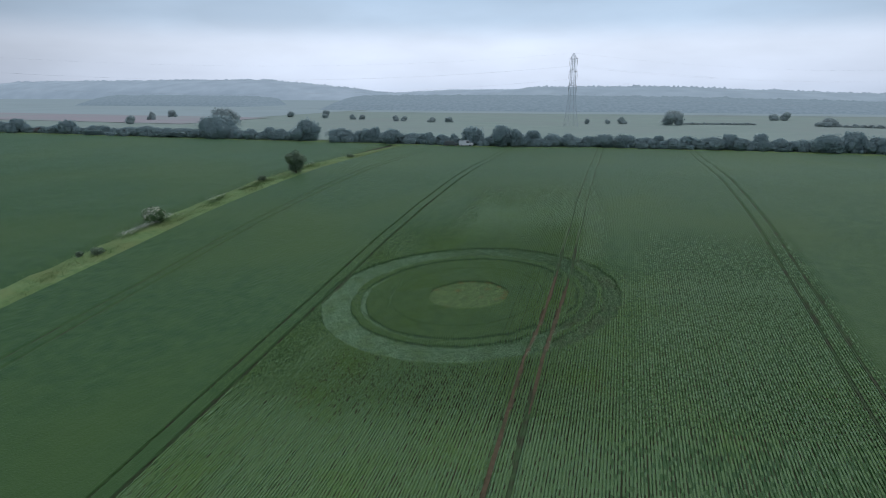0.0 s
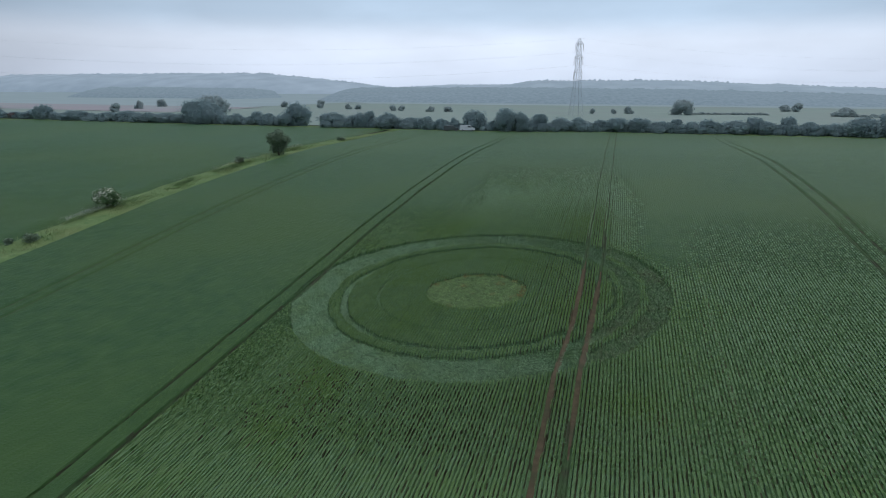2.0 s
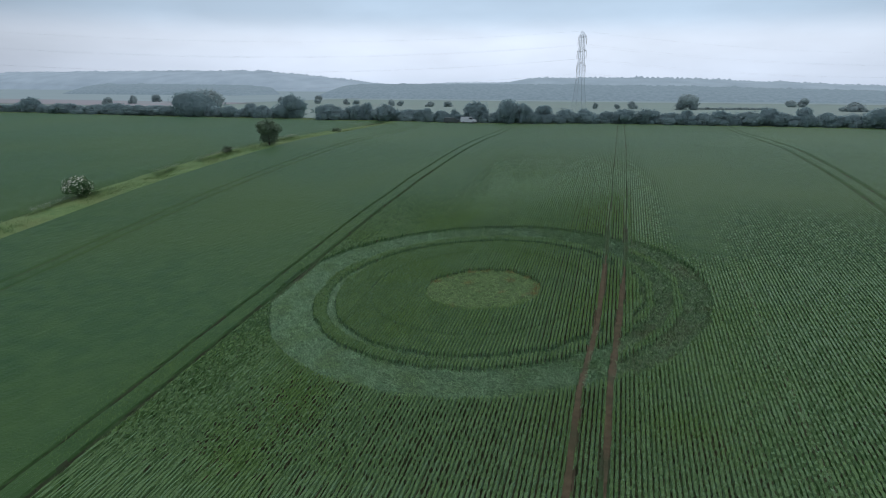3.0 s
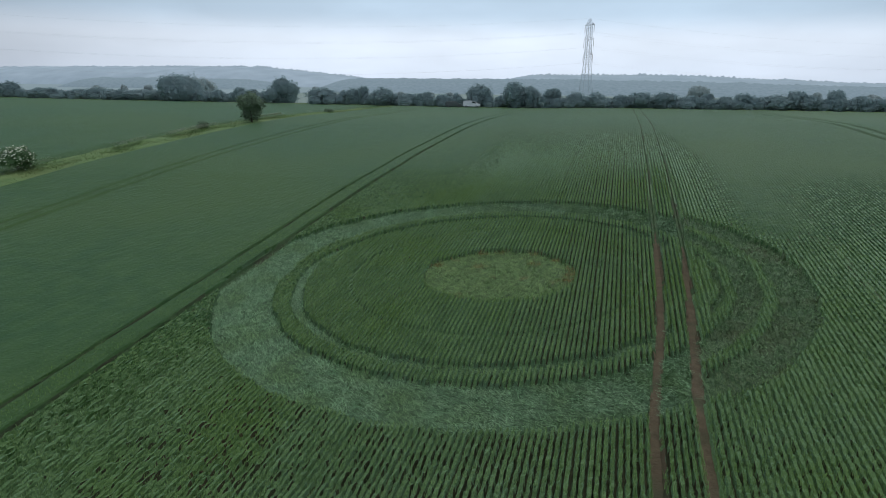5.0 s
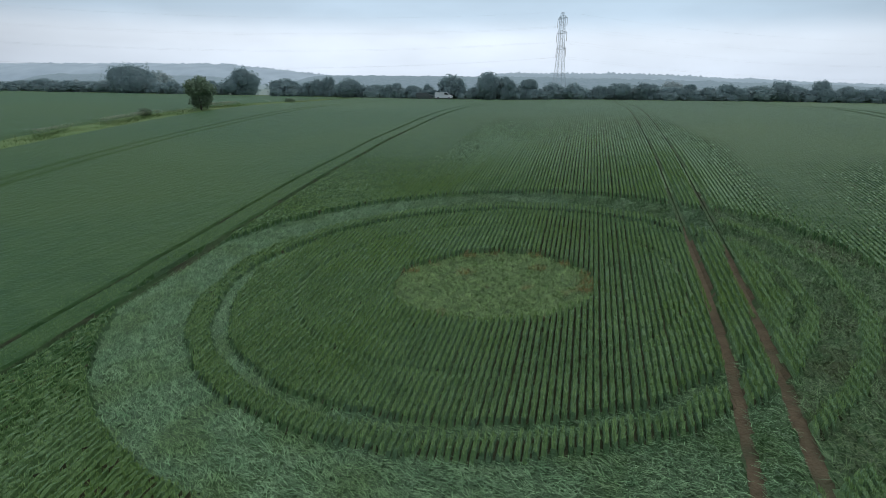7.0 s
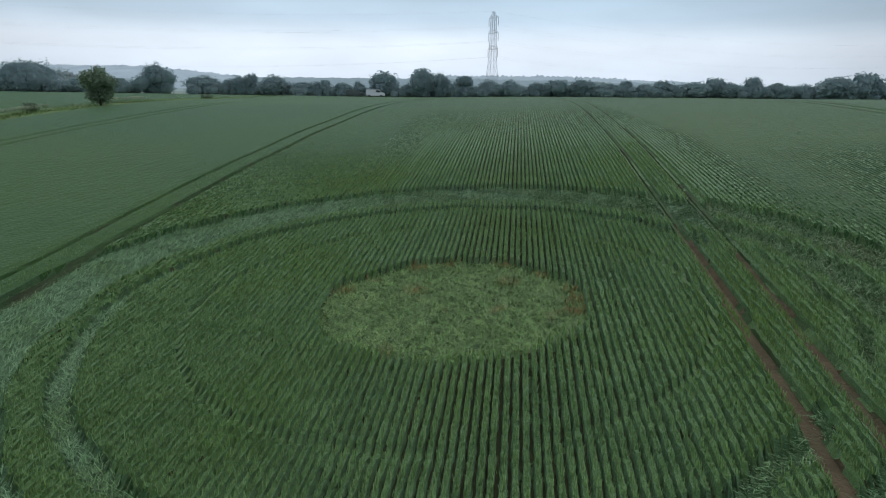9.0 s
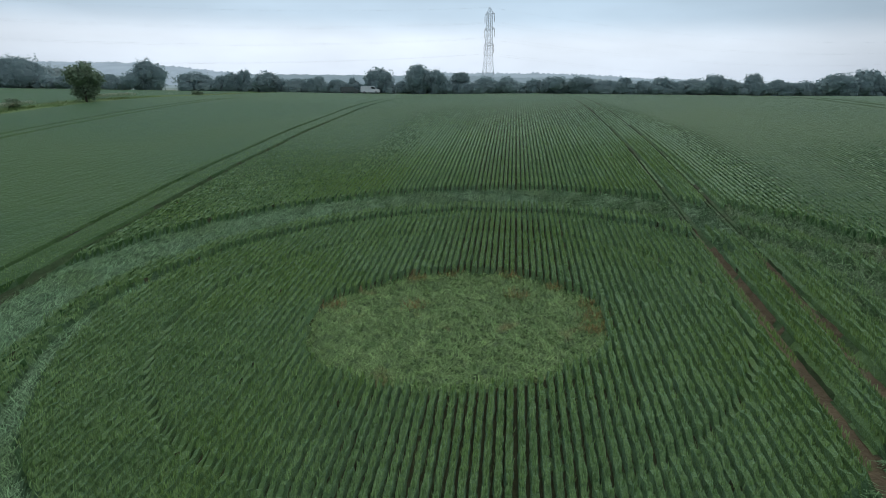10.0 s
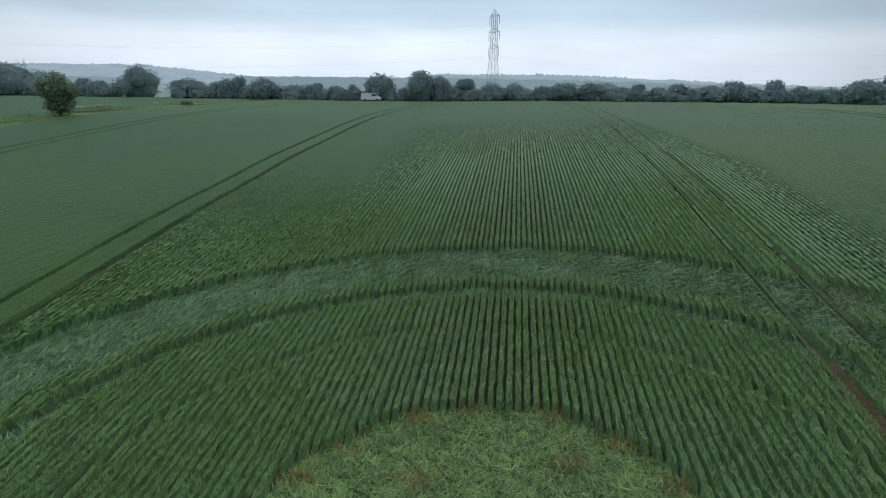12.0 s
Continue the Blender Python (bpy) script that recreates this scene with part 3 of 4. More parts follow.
    tagged(ob, "yellow-green wheat stalks swirled flat in the disc", "wheat", kind="stuff")


wheat_blades()


# ---------------------------------------------------------------- grass verge
def verge():
    xs = spaced([(-57.2, -50.4, 0.35)])
    ys = spaced([(-150, -60, 1.5), (-60, 127, 0.6)])
    X, Y = np.meshgrid(xs, ys)
    X = X + 0.5 * soft_noise(0 * Y, Y, 9, 2) + smooth(Y, 70, 127) * 4
    w = smooth(X, -57.2, -56) * (1 - smooth(X, -52, -50.6))
    v = np.stack([X, Y, gz(X, Y) - 0.2 + 0.22 * w + 0.15 * soft_noise(X, Y, 1.2, 9)], -1).reshape(-1, 3)
    ob = new("verge", mesh_of("verge", v, grid_faces(len(xs), len(ys)), VERGE_BASE, True))
    tagged(ob, "rough yellow-green grass verge between the two fields", "verge", kind="structure")
    rng = np.random.RandomState(22)
    n = 26000
    y = rng.uniform(-30, 126, n)
    x = rng.normal(-54.0, 1.35, n) + 0.5 * soft_noise(0 * y, y, 9, 2) + smooth(y, 70, 127) * 4
    base = np.stack([x, y, gz(x, y) - 0.05], 1)
    v, f = slivers(base, rng.uniform(0, 6.3, n), rng.uniform(0.35, 0.95, n), rng.uniform(0.2, 0.42, n), rng.uniform(0.03, 0.06, n))
    ob = new("verge_grass", mesh_of("verge_grass", v, f, GRASS))
    tagged(ob, "long seeding yellow-green grass on the verge", "grass", kind="stuff")
    n = 8000
    y = rng.uniform(8, 84, n)
    x = -55.2 + rng.normal(0, 0.5, n) + 0.5 * soft_noise(0 * y, y, 9, 2) + smooth(y, 70, 127) * 4
    keep = soft_noise(x, y, 3, 77) > -0.1
    x, y = x[keep], y[keep]
    n = len(x)
    c = np.stack([x, y, gz(x, y) + rng.uniform(0.35, 0.75, n)], 1)
    s = rng.uniform(0.04, 0.10, n)
    q = np.array([[-1, -1, 0], [1, -1, 0.2], [1, 1, 0], [-1, 1, -0.2]])
    v = (c[:, None] + q[None] * s[:, None, None]).reshape(-1, 3)
    f = np.arange(4 * n).reshape(-1, 4)
    ob = new("cow_parsley", mesh_of("cow_parsley", v, f, PARSLEY))
    tagged(ob, "white flowering cow parsley in the verge", "wild flowers", kind="stuff")


verge()


# ---------------------------------------------------------------- trees and bushes
def leaf_cloud(rng, lobes, count, size, name, mat, squash=0.9, fluff=0.6, dense=False, core=0.66):
    """A crown of many small leaf sprays over the shells of uneven lobes (x, y, z, radius)."""
    lobes = np.array(lobes, float)
    weight = lobes[:, 3] ** 2
    k = rng.choice(len(lobes), count, p=weight / weight.sum())
    d = rng.normal(0, 1, (count, 3))
    d /= np.linalg.norm(d, axis=1)[:, None]
    lump = 1 + 0.22 * np.sin(d[:, 0] * 7 + k) * np.sin(d[:, 1] * 6 + 2 * k) + 0.14 * np.sin(d[:, 2] * 13 + 3 * k)
    r = lobes[k, 3] * lump * rng.uniform(0.62 if fluff > 0.5 else 0.8, 1.06, count) ** 0.7
    c = lobes[k, :3] + d * r[:, None] * np.array([1, 1, squash])
    n = d + rng.normal(0, fluff, (count, 3))
    n /= np.linalg.norm(n, axis=1)[:, None]
    t = np.cross(n, rng.normal(0, 1, (count, 3)))
    t /= np.linalg.norm(t, axis=1)[:, None]
    b = np.cross(n, t)
    s = size * rng.uniform(0.5, 1.25, count)[:, None]
    v = np.stack([c - t * s, c + b * s * 0.55 + n * s * 0.12, c + t * s, c - b * s * 0.55 + n * s * 0.12], 1).reshape(-1, 3)
    f = np.arange(4 * count).reshape(-1, 4)
    if dense:
        # solid leaf-coloured balls added inside, so gaps between leaves don't go black
        turn, rise = np.meshgrid(np.linspace(0, 2 * np.pi, 10), np.linspace(-1.45, 1.45, 7))
        ball = np.stack([np.cos(turn) * np.cos(rise), np.sin(turn) * np.cos(rise), np.sin(rise) * squash], -1).reshape(-1, 3)
        for x, y, z, r in lobes:
            f = np.concatenate([f, grid_faces(10, 7) + len(v)])
            v = np.concatenate([v, np.array([x, y, z]) + ball * r * core * rng.uniform(0.88, 1.08, (70, 1))])
    return mesh_of(name, v, f, mat)


def woody(rng, height, spread, thick, name="trunk", stems=1):
    """A tapered trunk, or several stems, with forking limbs."""
    bm = bmesh.new()
    for s in range(stems):
        a0 = rng.uniform(0, 6.3)
        foot = Vector((0.18 * math.cos(a0), 0.18 * math.sin(a0), -0.2)) if stems > 1 else Vector((0, 0, -0.2))
        top = foot + Vector((rng.normal(0, 0.08) * height, rng.normal(0, 0.08) * height, 0.55 * height))
        bar(bm, foot, top, thick, thick * 0.55, 7)
        for i in range(5):
            a = rng.uniform(0, 6.3)
            start = foot.lerp(top, rng.uniform(0.45, 1.0))
            end = start + Vector((math.cos(a) * spread * rng.uniform(0.3, 0.7), math.sin(a) * spread * rng.uniform(0.3, 0.7), height * rng.uniform(0.12, 0.34)))
            bar(bm, start, end, thick * 0.4, thick * 0.12, 5)
    return bm_mesh(name, bm, BARK, True)


def crown_lobes(rng, height, width, low=0.22, count=9, top_heavy=False):
    out = []
    for i in range(count):
        a, k = rng.uniform(0, 6.3), rng.uniform(0, 1)
        z = height * (low + (0.86 - low) * k)
        reach = width * 0.5 * (0.4 + 0.6 * k if top_heavy else 1 - 0.55 * k) * rng.uniform(0.25, 0.75)
        rad = width * rng.uniform(0.17, 0.30)
        z = min(z, height - rad * 0.85)
        out.append((reach * math.cos(a), reach * math.sin(a), max(z, rad * 0.7), rad))
    out.append((0, 0, height - width * 0.2, width * 0.2))
    return out


def make_tree(name, seed, height, width, leaves, size, leaf, label, category, low=0.2, stems=1, thick=0.16, count=9, top_heavy=False):
    rng = np.random.RandomState(seed)
    thing = tagged(new(name), label, category)
    part("trunk", woody(rng, height, width * 0.38, thick, stems=stems), thing)
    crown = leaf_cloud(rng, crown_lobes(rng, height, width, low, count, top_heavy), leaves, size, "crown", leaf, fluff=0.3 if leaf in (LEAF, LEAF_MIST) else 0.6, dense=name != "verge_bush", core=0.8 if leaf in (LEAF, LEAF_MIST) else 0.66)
    co = np.empty(len(crown.vertices) * 3, np.float32)
    crown.vertices.foreach_get("co", co)
    co = co.reshape(-1, 3)
    # bring the crown to the height and width asked for
    lo, hi = np.percentile(co, 0.5, 0), np.percentile(co, 99.5, 0)
    co[:, :2] = (co[:, :2] - (lo + hi)[:2] / 2) * width / (hi - lo)[:2].max()
    co[:, 2] *= height / hi[2]
    crown.vertices.foreach_set("co", co.ravel())
    part("crown", crown, thing)
    return thing


def set_down(thing, x, y, s=1.0, sx=1.0, turn=0.0, sink=0.05):
    thing.matrix_basis = pose(x, y, gzf(x, y) - sink, 0, 0, turn) @ Matrix.Diagonal((sx, sx, s, 1))


# unit shrubs, 4 m high and 6 m wide, repeated along the hedge
HEDGE_LEFT = [(-236, 4.4, 9.5), (-227, 5.7, 8.2), (-216, 2.4, 3.5), (-209, 3.2, 5.8), (-200, 5.4, 7.5), (-191, 2.6, 5.4), (-185, 3.6, 10.1), (-176, 2.5, 7.7), (-168, 3.3, 10.9), (-160, 3.9, 8.6), (-153, 3.3, 9.6), (-144, 3.3, 10.6), (-137, 3.2, 6.3), (-113, 3.7, 6.9), (-106, 4.4, 5.6), (-100, 3.9, 6.8)]
HEDGE_MID = [(-76, 4.6, 9.6), (-70, 3.8, 4.8), (-67, 4.6, 5.7), (-64, 5.2, 3.4), (-57, 4.8, 8.4), (-51, 3.4, 6.5), (-44, 3.9, 5.5), (-39, 3.0, 4.5), (-36, 3.7, 3.6), (-30, 5.8, 7.5), (-20, 6.4, 7.0), (-24, 3.2, 4.4), (-15, 5.4, 4.9), (-11, 4.9, 6.9), (-5, 4.0, 6.8), (1, 3.8, 7.6), (6, 3.3, 3.7)]
HEDGE_RIGHT = [(11, 3.9, 6.3), (17, 4.0, 6.9), (22, 3.1, 5.2), (26, 3.7, 4.5), (30, 2.9, 4.8), (34, 3.7, 8.0), (41, 3.5, 7.9), (45, 4.4, 4.7), (48, 3.4, 6.2), (53, 4.6, 5.0), (58, 3.5, 5.5), (63, 3.3, 4.9), (66, 3.2, 3.8), (69, 4.8, 8.2), (75, 5.6, 5.9), (81, 4.5, 6.4), (86, 4.3, 6.4), (91, 4.6, 6.3)]
kinds = []
for seed in range(7):
    kinds.append(make_tree("hedgerow_tree", 100 + seed, 4.0, 6.0, 2300, 0.26, LEAF, "bushy tree in the field hedge, its leaves paled for mist", "tree", low=0.08, stems=2, thick=0.09, count=11))
    tagged(kinds[-1], group="hedgerow trees")
red_kind = make_tree("hedgerow_tree", 120, 4.0, 6.0, 1500, 0.32, LEAF_RED, "reddish-leaved bushy tree in the field hedge", "tree", low=0.08, stems=2, thick=0.09)
tagged(red_kind, group="hedgerow trees")
first = {}
for n, (hx, hh, hw) in enumerate(HEDGE_LEFT + HEDGE_MID + HEDGE_RIGHT):
    kind = red_kind if hx == -216 else kinds[(n * 3) % 7]
    hy = 131 - 0.07 * hx + random.uniform(-0.8, 1.2)
    m = pose(hx, hy, gzf(hx, hy) - 0.1, 0, 0, random.uniform(0, 360)) @ Matrix.Diagonal((hw / 5.6, hw / 5.6, hh / 3.9, 1))
    if kind in first:
        copy_thing(kind, m)
    else:
        first[kind] = m
for kind, m in first.items():
    kind.matrix_basis = m

shrub_kinds = []
for seed in range(4):
    k = make_tree("hedge_shrub", 170 + seed, 4.0, 6.0, 850, 0.33, LEAF, "dense shrub of the field hedge, its leaves paled for mist", "shrub", low=0.06, stems=3, thick=0.06, count=10)
    tagged(k, group="hedge shrubs")
    shrub_kinds.append(k)
for n in range(118):
    hx = -240 + 2.9 * n + random.uniform(-0.8, 0.8)
    if -87 < hx < -79 or -33.5 < hx < -28:
        continue
    hy = 131.3 - 0.07 * hx + random.uniform(-0.6, 0.8)
    m = pose(hx, hy, gzf(hx, hy) - 0.1, 0, 0, random.uniform(0, 360)) @ Matrix.Diagonal((random.uniform(0.8, 1.0), random.uniform(0.6, 0.8), random.uniform(0.62, 0.92), 1))
    copy_thing(shrub_kinds[n % 4], m)
for n, k in enumerate(shrub_kinds):
    k.matrix_basis = pose(-243 - 3 * n, 148.2, gzf(-243 - 3 * n, 148.2) - 0.1) @ Matrix.Diagonal((0.8, 0.7, 0.65, 1))

oak = make_tree("oak", 131, 8.2, 14.5, 7000, 0.32, LEAF, "broad oak standing in the hedge, its leaves paled for mist", "tree", low=0.18, thick=0.35, count=15)
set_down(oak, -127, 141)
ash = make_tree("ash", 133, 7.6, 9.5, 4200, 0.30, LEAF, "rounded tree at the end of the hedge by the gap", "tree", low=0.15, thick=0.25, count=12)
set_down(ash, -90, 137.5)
lone = make_tree("field_maple", 140, 5.0, 4.3, 6500, 0.15, LEAF_TREE, "small dense tree standing alone on the grass verge", "tree", low=0.14, thick=0.14, stems=2, count=14, top_heavy=True)
set_down(lone, -52.7, 60.6)


def elder():
    rng = np.random.RandomState(150)
    thing = tagged(new("elder_bush"), "round elder bush covered in creamy white blossom", "bush")
    part("stems", woody(rng, 2.2, 1.2, 0.05, "stems", stems=4), thing)
    lobes = crown_lobes(rng, 3.0, 4.3, 0.2, 12)
    part("leaves", leaf_cloud(rng, lobes, 4500, 0.14, "leaves", LEAF_ELDER, dense=True), thing)
    bloom = [(x, y, z + 0.06, r * 1.06) for x, y, z, r in lobes]
    part("blossom", leaf_cloud(rng, bloom, 820, 0.15, "blossom", BLOSSOM, fluff=0.25), thing, "flat white flower heads")
    set_down(thing, -56.0, 18.9, 0.85, 1.08)


elder()
for n, (bx, by, bh, bw) in enumerate(((-54.2, 4.9, 1.0, 2.0), (-55.8, 3.4, 0.8, 1.1), (-56.2, 52.0, 1.1, 2.0), (-53.6, 92.0, 0.9, 2.2))):
    b = make_tree("verge_bush", 160 + n, bh, bw, 900, 0.11, LEAF_TREE, "low green bramble bush on the grass verge", "bush", low=0.1, stems=3, thick=0.03, count=6)
    tagged(b, group="bushes on the verge")
    set_down(b, bx, by)

# scattered trees out on the meadow
FAR_TREES = [(-242, 228, 4.5, 5), (-269, 277, 5, 5), (-287, 320, 5, 6), (-209, 345, 4, 5), (-177, 333, 3, 4), (-152, 322, 3.5, 4), (-146, 323, 3, 4), (-117, 306, 3.5, 4), (-112, 307, 3, 4), (-92, 298, 3, 5), (-82, 301, 3, 5), (-3, 303, 3, 3), (8, 306, 2.5, 3), (16, 309, 4, 5), (42, 303, 7.5, 11), (108, 383, 4, 7), (115, 385, 5, 6), (117, 307, 4.5, 10), (-182, 345, 5, 5), (-187, 235, 8.6, 13.5)]
mist_kinds = []
for n, (tx, ty, th, tw) in enumerate(FAR_TREES):
    m = pose(tx, ty, gzf(tx, ty), 0, 0, 40 * n) @ Matrix.Diagonal((tw / 5.6, tw / 5.6, th / 3.9, 1))
    if n < 4:
        k = make_tree("meadow_tree", 180 + n, 4.0, 6.0, 900, 0.36, LEAF_MIST, "small tree standing alone out on the meadow, its leaves paled for mist", "tree", low=0.1, stems=1, thick=0.12, count=9)
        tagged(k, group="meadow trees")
        mist_kinds.append((k, m))
    else:
        copy_thing(mist_kinds[n % 4][0], m)
for k, m in mist_kinds:
    k.matrix_basis = m
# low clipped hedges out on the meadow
low_hedge = make_tree("meadow_hedge", 188, 4.0, 6.0, 900, 0.36, LEAF_MIST, "low hedge across the meadow, its leaves paled for mist", "hedge", low=0.06, stems=3, thick=0.06, count=9)
tagged(low_hedge, group="meadow hedges")
spots = [(47 + 3.1 * n, 311 + 0.35 * n, 0.32) for n in range(13)] + [(122 + 3.3 * n, 305 - 1.6 * n, 0.42) for n in range(9)]
for n, (tx, ty, th) in enumerate(spots):
    m = pose(tx, ty, gzf(tx, ty), 0, 0, 70 * n) @ Matrix.Diagonal((0.75, 0.6, th * random.uniform(0.8, 1.2), 1))
    if n:
        copy_thing(low_hedge, m)
    else:
        keep_at = m
low_hedge.matrix_basis = keep_at


# ---------------------------------------------------------------- far woods and hills
def wood(name, px0, px1, y0, y1, top, mat, label, seed, lump=9.0, spike=0.0):
    """A far wooded ridge: a bumpy canopy between two depths, its skyline height given along x."""
    xs = spaced([(px0, px1, max(0.95, (px1 - px0) / 1000))])
    ys = np.linspace(0, 1, 14)
    rng = np.random.RandomState(seed)
    X, T = np.meshgrid(xs, ys)
    Y = y0 + (y1 - y0) * T
    prof = np.interp(xs, [p[0] for p in top], [p[1] for p in top])[None, :]
    ends = smooth(X, px0, px0 + 12) * (1 - smooth(X, px1 - 30, px1))
    rise = np.clip(np.sin(np.clip(T * 1.6, 0, 1) * np.pi / 2), 0, 1)
    base = gz(X, Y)
    crest = np.clip((T - 0.5) * 8, 0.08, 1)
    crowns = (rng.uniform(-0.6, 0.6, X.shape) * 0.10 + (np.abs(soft_noise(X, 0.25 * Y, lump * 0.45, seed)) + np.abs(soft_noise(X, 0.2 * Y, lump * 0.2, seed + 9)) - 0.8) * 0.14) * lump
    Z = base - 1 + (prof - base) * rise ** 0.7 + crowns * crest * (rise > 0.1)
    if spike:
        # pointed conifer tops along the skyline
        cell = X / 7.2 + 0.3 * np.sin(X / 15.3)
        tall = rng.uniform(0.4, 1.0, 400)[np.floor(cell).astype(int) % 400]
        point = spike * tall * (1 - 2 * np.abs(cell - np.floor(cell) - 0.5))
        line = np.arange(14)[:, None]
        Z = Z + np.where(line == 8, point, 0) - np.where(line > 8, 0.8 * spike, 0)
    Z = base - 2 + (Z - base + 2) * ends
    v = np.stack([X + rng.uniform(-0.15, 0.15, X.shape), Y, Z], -1).reshape(-1, 3)
    ob = new(name, mesh_of(name, v, grid_faces(len(xs), len(ys)), mat, True))
    return tagged(ob, label, "woodland", kind="stuff")


wood("near_wood", -668, -393, 605, 695, [(-668, 7.6), (-648, 14.8), (-585, 15.6), (-510, 15.1), (-450, 14.8), (-412, 12.0), (-393, 4.8)], WOOD_FAR, "wood on the level ground, mist painted into its colour", 1, 7)
wood("near_wood", -285, 495, 520, 660, [(-285, 7.6), (-267, 16.3), (-150, 17.0), (-30, 17.0), (90, 15.6), (240, 12.0), (375, 9.1), (495, 1.9)], WOOD_FAR, "wood on the level ground, mist painted into its colour", 2, 7)
wood("hill_wood", -1463, -439, 1065, 1330, [(-1463, 40.4), (-1197, 41.7), (-931, 43.0), (-745, 43.0), (-625, 32.5), (-532, 23.3), (-439, 14.2)], HILL_FAR, "far wooded hill, mist painted into its colour", 3, 3.5, 5.5)
wood("hill_wood", -1163, 122, 1750, 1950, [(-1163, 10.1), (-643, 14.6), (-505, 22.1), (-306, 23.6), (-153, 25.1), (122, 28.1)], HILL_FAR, "far wooded hill, mist painted into its colour", 4, 8, 5.0)
wood("hill_wood", -207, 756, 855, 1100, [(-207, 14.2), (-134, 27.4), (-24, 28.0), (73, 28.6), (183, 23.8), (317, 19.0), (464, 14.2), (610, 17.8), (756, 13.0)], HILL_NEAR, "far wooded hill, mist painted into its colour", 5, 10, 2.5)


# ---------------------------------------------------------------- pylon and wires
PX, PY, PH = -9.6, 271.5, 36.3
LINE = radians(208)


def pylon():
    thing = tagged(new("pylon"), "grey steel lattice pylon with three pairs of arms", "pylon")
    thing.matrix_basis = pose(PX, PY, gzf(PX, PY) - 0.1, 0, 0, math.degrees(LINE))
    half = lambda z: float(np.interp(z, [0, 8, 18, 34, PH], [2.8, 1.95, 1.2, 0.9, 0.3]))
    bm = bmesh.new()
    levels = [0, 5, 9.4, 13.2, 16.6, 19.6, 22.2, 24.8, 27.3, 29.7, 32, 34]
    corners = [(1, 1), (-1, 1), (-1, -1), (1, -1)]
    for cx, cy in corners:
        for a, b in zip(levels, levels[1:] + [PH]):
            bar(bm, (cx * half(a), cy * half(a), a), (cx * half(b), cy * half(b), b), 0.09)
    part("legs", bm_mesh("legs", bm, STEEL), thing)
    bm = bmesh.new()
    for a, b in zip(levels, levels[1:]):
        for k in range(4):
            (ax, ay), (bx, by) = corners[k], corners[(k + 1) % 4]
            bar(bm, (ax * half(a), ay * half(a), a), (bx * half(b), by * half(b), b), 0.042)
            bar(bm, (bx * half(a), by * half(a), a), (ax * half(b), ay * half(b), b), 0.042)
            bar(bm, (ax * half(b), ay * half(b), b), (bx * half(b), by * half(b), b), 0.042)
    part("bracing", bm_mesh("bracing", bm, STEEL), thing)
    for z, reach in ((33.4, 4.6), (27.2, 5.0), (20.6, 4.8)):
        for s in (-1, 1):
            bm = bmesh.new()
            tip = (0, s * reach, z + 0.2)
            for c in (-1, 1):
                bar(bm, (c * half(z), s * half(z), z), tip, 0.075)
                bar(bm, (c * half(z + 1.6), s * half(z + 1.6), z + 1.6), tip, 0.075)
            arm = part("arm", bm_mesh("arm", bm, STEEL), thing)
            bm = bmesh.new()
            bar(bm, tip, (0, s * reach, z - 3.3), 0.07, sides=6)
            for i in range(13):
                bar(bm, (0, s * reach, z - 0.4 - 0.2 * i), (0, s * reach, z - 0.48 - 0.2 * i), 0.14, 0.11, 8)
            part("insulator", bm_mesh("insulator", bm, CERAMIC), arm)


pylon()


def wires():
    d = Vector((math.cos(LINE), math.sin(LINE), 0))
    side = Vector((-math.sin(LINE), math.cos(LINE), 0))
    base = Vector((PX, PY, gzf(PX, PY)))
    for off, z in ((-4.6, 30.1), (4.6, 30.1), (-5.0, 23.9), (5.0, 23.9), (-4.8, 17.3), (4.8, 17.3), (0, PH)):
        cu = bpy.data.curves.new("power_line", "CURVE")
        cu.dimensions, cu.bevel_depth, cu.bevel_resolution = "3D", 0.010, 1
        for s in (-1, 1):
            sp = cu.splines.new("POLY")
            sp.points.add(24)
            for i, p in enumerate(sp.points):
                k = i / 24
                at = base + d * (s * 320 * k) + side * off + Vector((0, 0, z - 4 * 7.5 * k * (1 - k)))
                p.co = (*at, 1)
        cu.materials.append(WIRE)
        tagged(new("power_line", cu), "thin sagging aluminium power line from the pylon", "power line", "power lines")


wires()


# ---------------------------------------------------------------- vehicles
PAINT = material("white_van_paint", (0.70, 0.71, 0.72), (0.78, 0.79, 0.80), scale=1.0, rough=0.3, spec=0.5)
GLASS = material("dark_vehicle_glass", (0.05, 0.06, 0.065), (0.07, 0.08, 0.085), scale=1, rough=0.08, spec=1.0)
RUBBER = material("tyre_rubber", (0.02, 0.02, 0.02), (0.035, 0.035, 0.035), scale=5, rough=0.85)
RIM = material("wheel_steel", (0.3, 0.3, 0.31), (0.4, 0.4, 0.41), scale=4, rough=0.45, metal=0.6)
DARK_PAINT = material("dark_green_car_paint", (0.07, 0.085, 0.08), (0.09, 0.105, 0.10), scale=1.5, rough=0.35, spec=0.5)


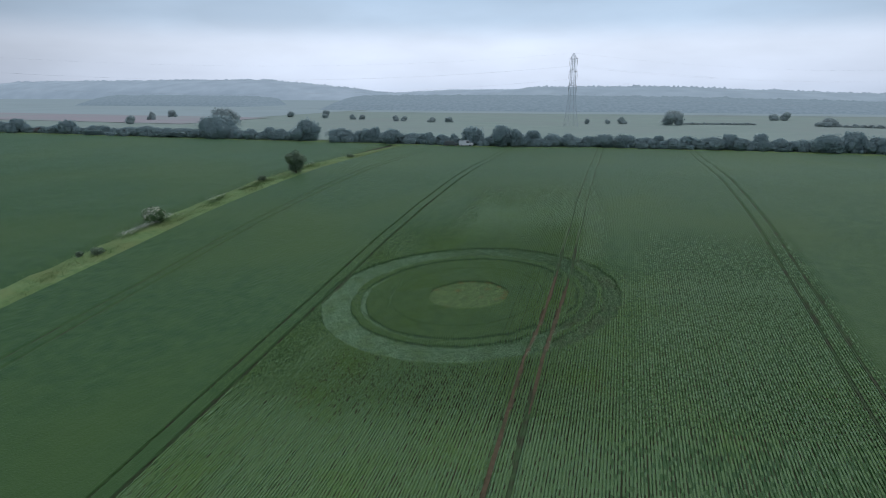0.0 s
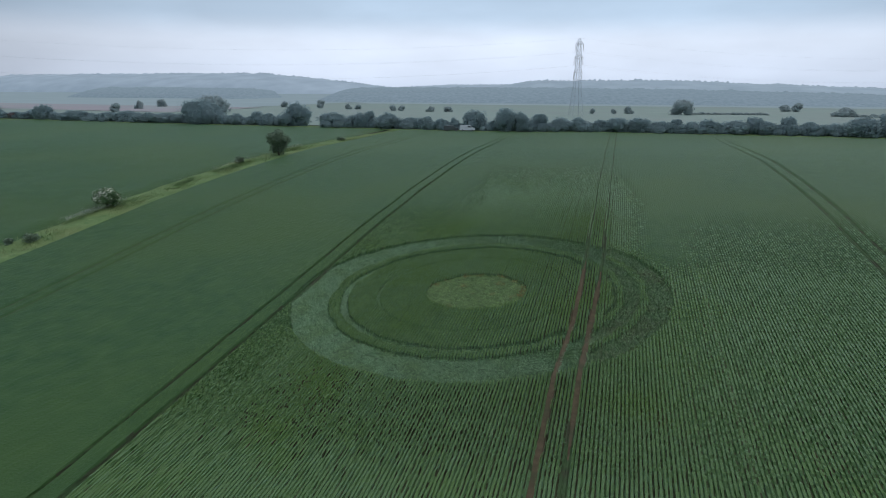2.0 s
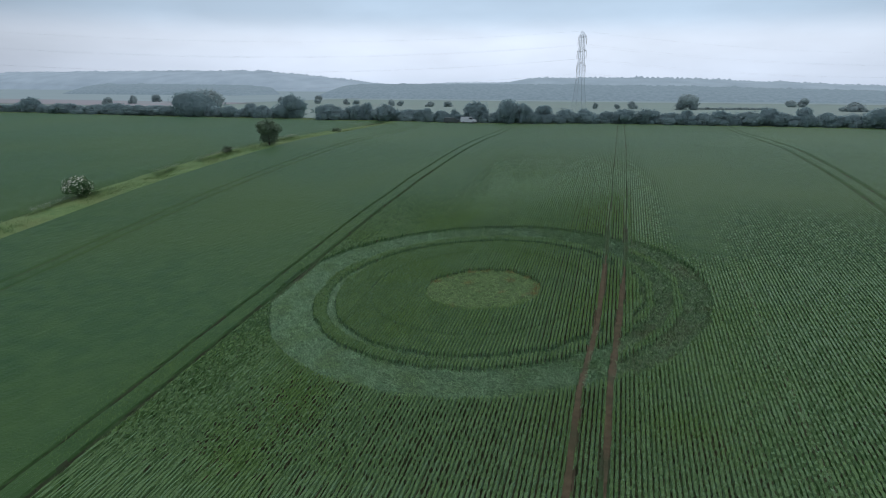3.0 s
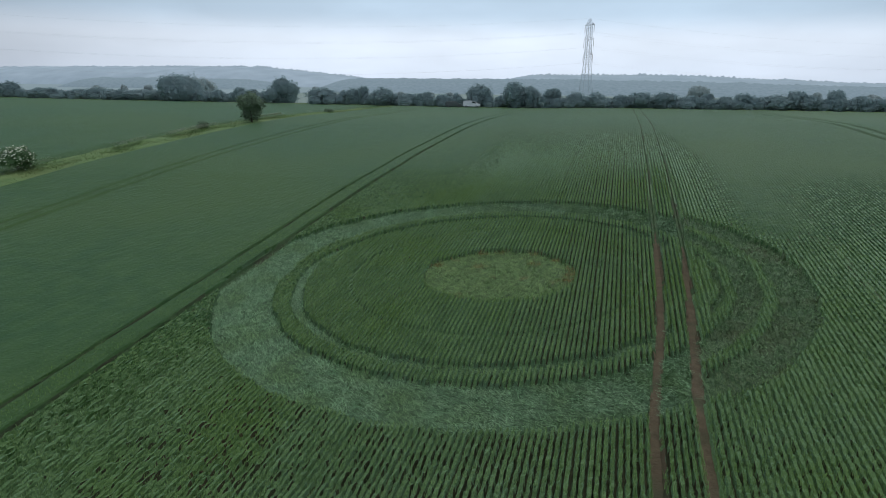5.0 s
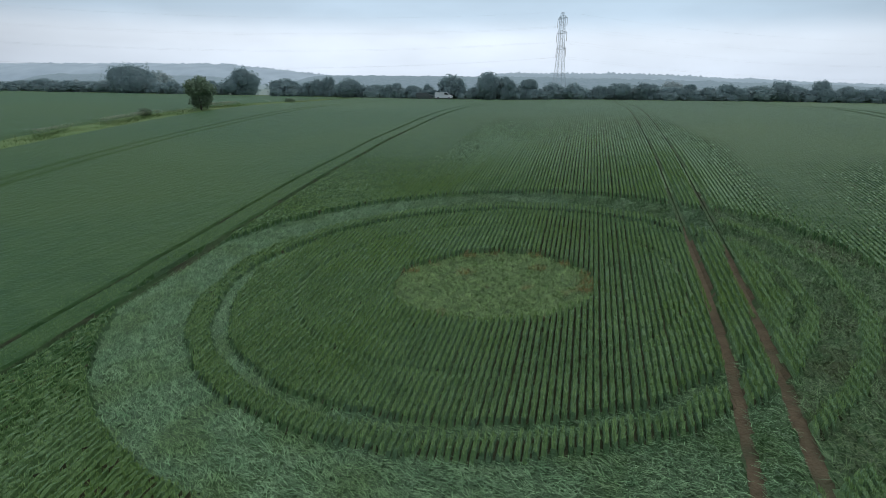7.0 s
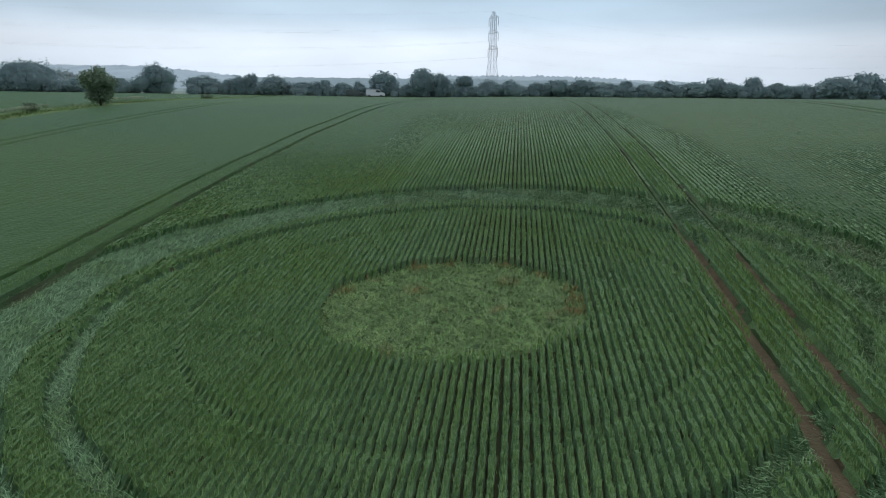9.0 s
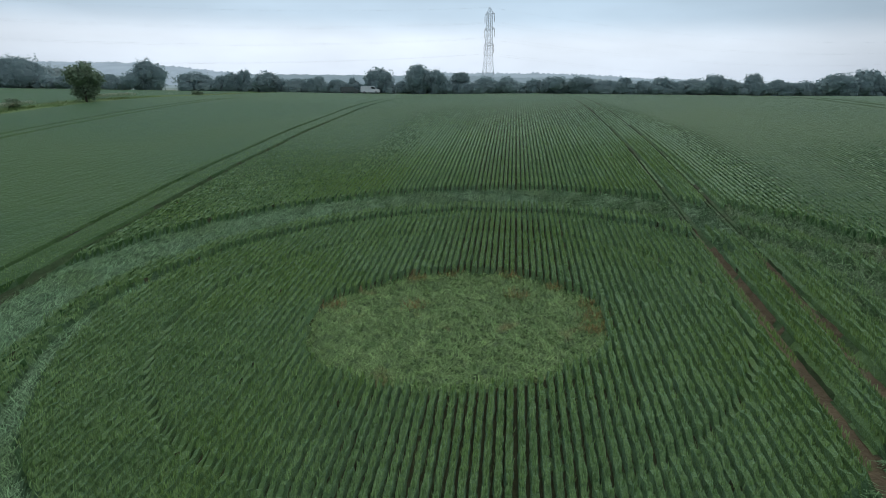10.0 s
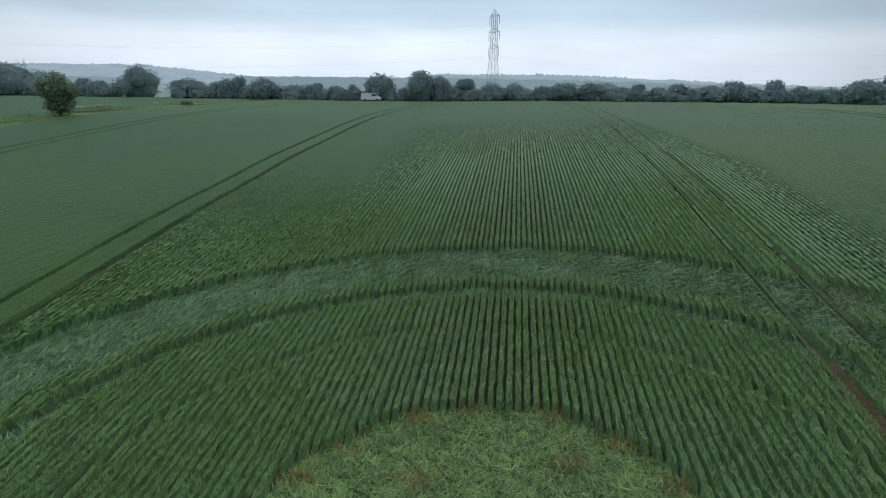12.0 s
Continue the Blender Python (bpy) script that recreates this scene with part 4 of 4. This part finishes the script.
def vehicle(name, label, paint, profile, glass, length, width, axles, wheel_r, at, turn, size=1.0):
    """A car body from its side outline, with panes and wheels. The outline runs along x, at heights z."""
    thing = tagged(new(name), label, "van" if "van" in name else "car")
    bm = bmesh.new()
    left = [bm.verts.new((x, -width / 2 * (0.9 if z > 1.1 else 1), z)) for x, z in profile]
    right = [bm.verts.new((x, width / 2 * (0.9 if z > 1.1 else 1), z)) for x, z in profile]
    n = len(profile)
    for k in range(n):
        bm.faces.new((left[k], left[(k + 1) % n], right[(k + 1) % n], right[k]))
    bm.faces.new(left[::-1]), bm.faces.new(right)
    bmesh.ops.recalc_face_normals(bm, faces=bm.faces)
    bmesh.ops.bevel(bm, geom=list(bm.edges), offset=0.06, segments=2, affect="EDGES")
    part("body", bm_mesh("body", bm, paint, False), thing)
    for quad in glass:
        bm = bmesh.new()
        vs = [bm.verts.new(p) for p in quad]
        f = bm.faces.new(vs)
        bmesh.ops.solidify(bm, geom=[f], thickness=0.03)
        part("window", bm_mesh("window", bm, GLASS), thing)
    for x in axles:
        for s in (-1, 1):
            bm = bmesh.new()
            bar(bm, (x, s * (width / 2 - 0.2), wheel_r), (x, s * (width / 2 + 0.01), wheel_r), wheel_r, wheel_r, 20)
            wheel = part("wheel", bm_mesh("wheel", bm, RUBBER), thing)
            bm = bmesh.new()
            bar(bm, (x, s * (width / 2), wheel_r), (x, s * (width / 2 + 0.03), wheel_r), wheel_r * 0.6, wheel_r * 0.55, 14)
            part("rim", bm_mesh("rim", bm, RIM), wheel)
    x, y = at
    thing.matrix_basis = pose(x, y, gzf(x, y), 0, 0, turn)
    thing.scale = (size,) * 3
    return thing


w = 1.9
vehicle("van", "white panel van parked at the field edge by the hedge", PAINT,
        [(-2.4, 0.4), (-2.45, 1.2), (-2.3, 1.95), (0.9, 1.98), (1.75, 1.25), (2.4, 1.05), (2.45, 0.4)],
        [[(0.2, s * 0.9, 1.35), (1.35, s * 0.93, 1.3), (0.95, s * 0.88, 1.78), (0.2, s * 0.88, 1.78)] for s in (-1, 1)] + [[(1.02, -0.75, 1.88), (1.02, 0.75, 1.88), (1.72, 0.8, 1.32), (1.72, -0.8, 1.32)]],
        4.9, w, (-1.5, 1.5), 0.33, (-30.9, 129.5), 8, 0.9)
vehicle("estate_car", "dark estate car parked beside the white van", DARK_PAINT,
        [(-2.0, 0.35), (-2.1, 0.9), (-1.9, 1.5), (0.6, 1.52), (1.2, 0.98), (2.0, 0.85), (2.1, 0.35)],
        [[(-1.6, s * 0.83, 1.05), (0.8, s * 0.85, 1.05), (0.5, s * 0.8, 1.42), (-1.5, s * 0.8, 1.42)] for s in (-1, 1)],
        4.2, 1.75, (-1.3, 1.3), 0.31, (-35.6, 129.0), 14, 1.05)
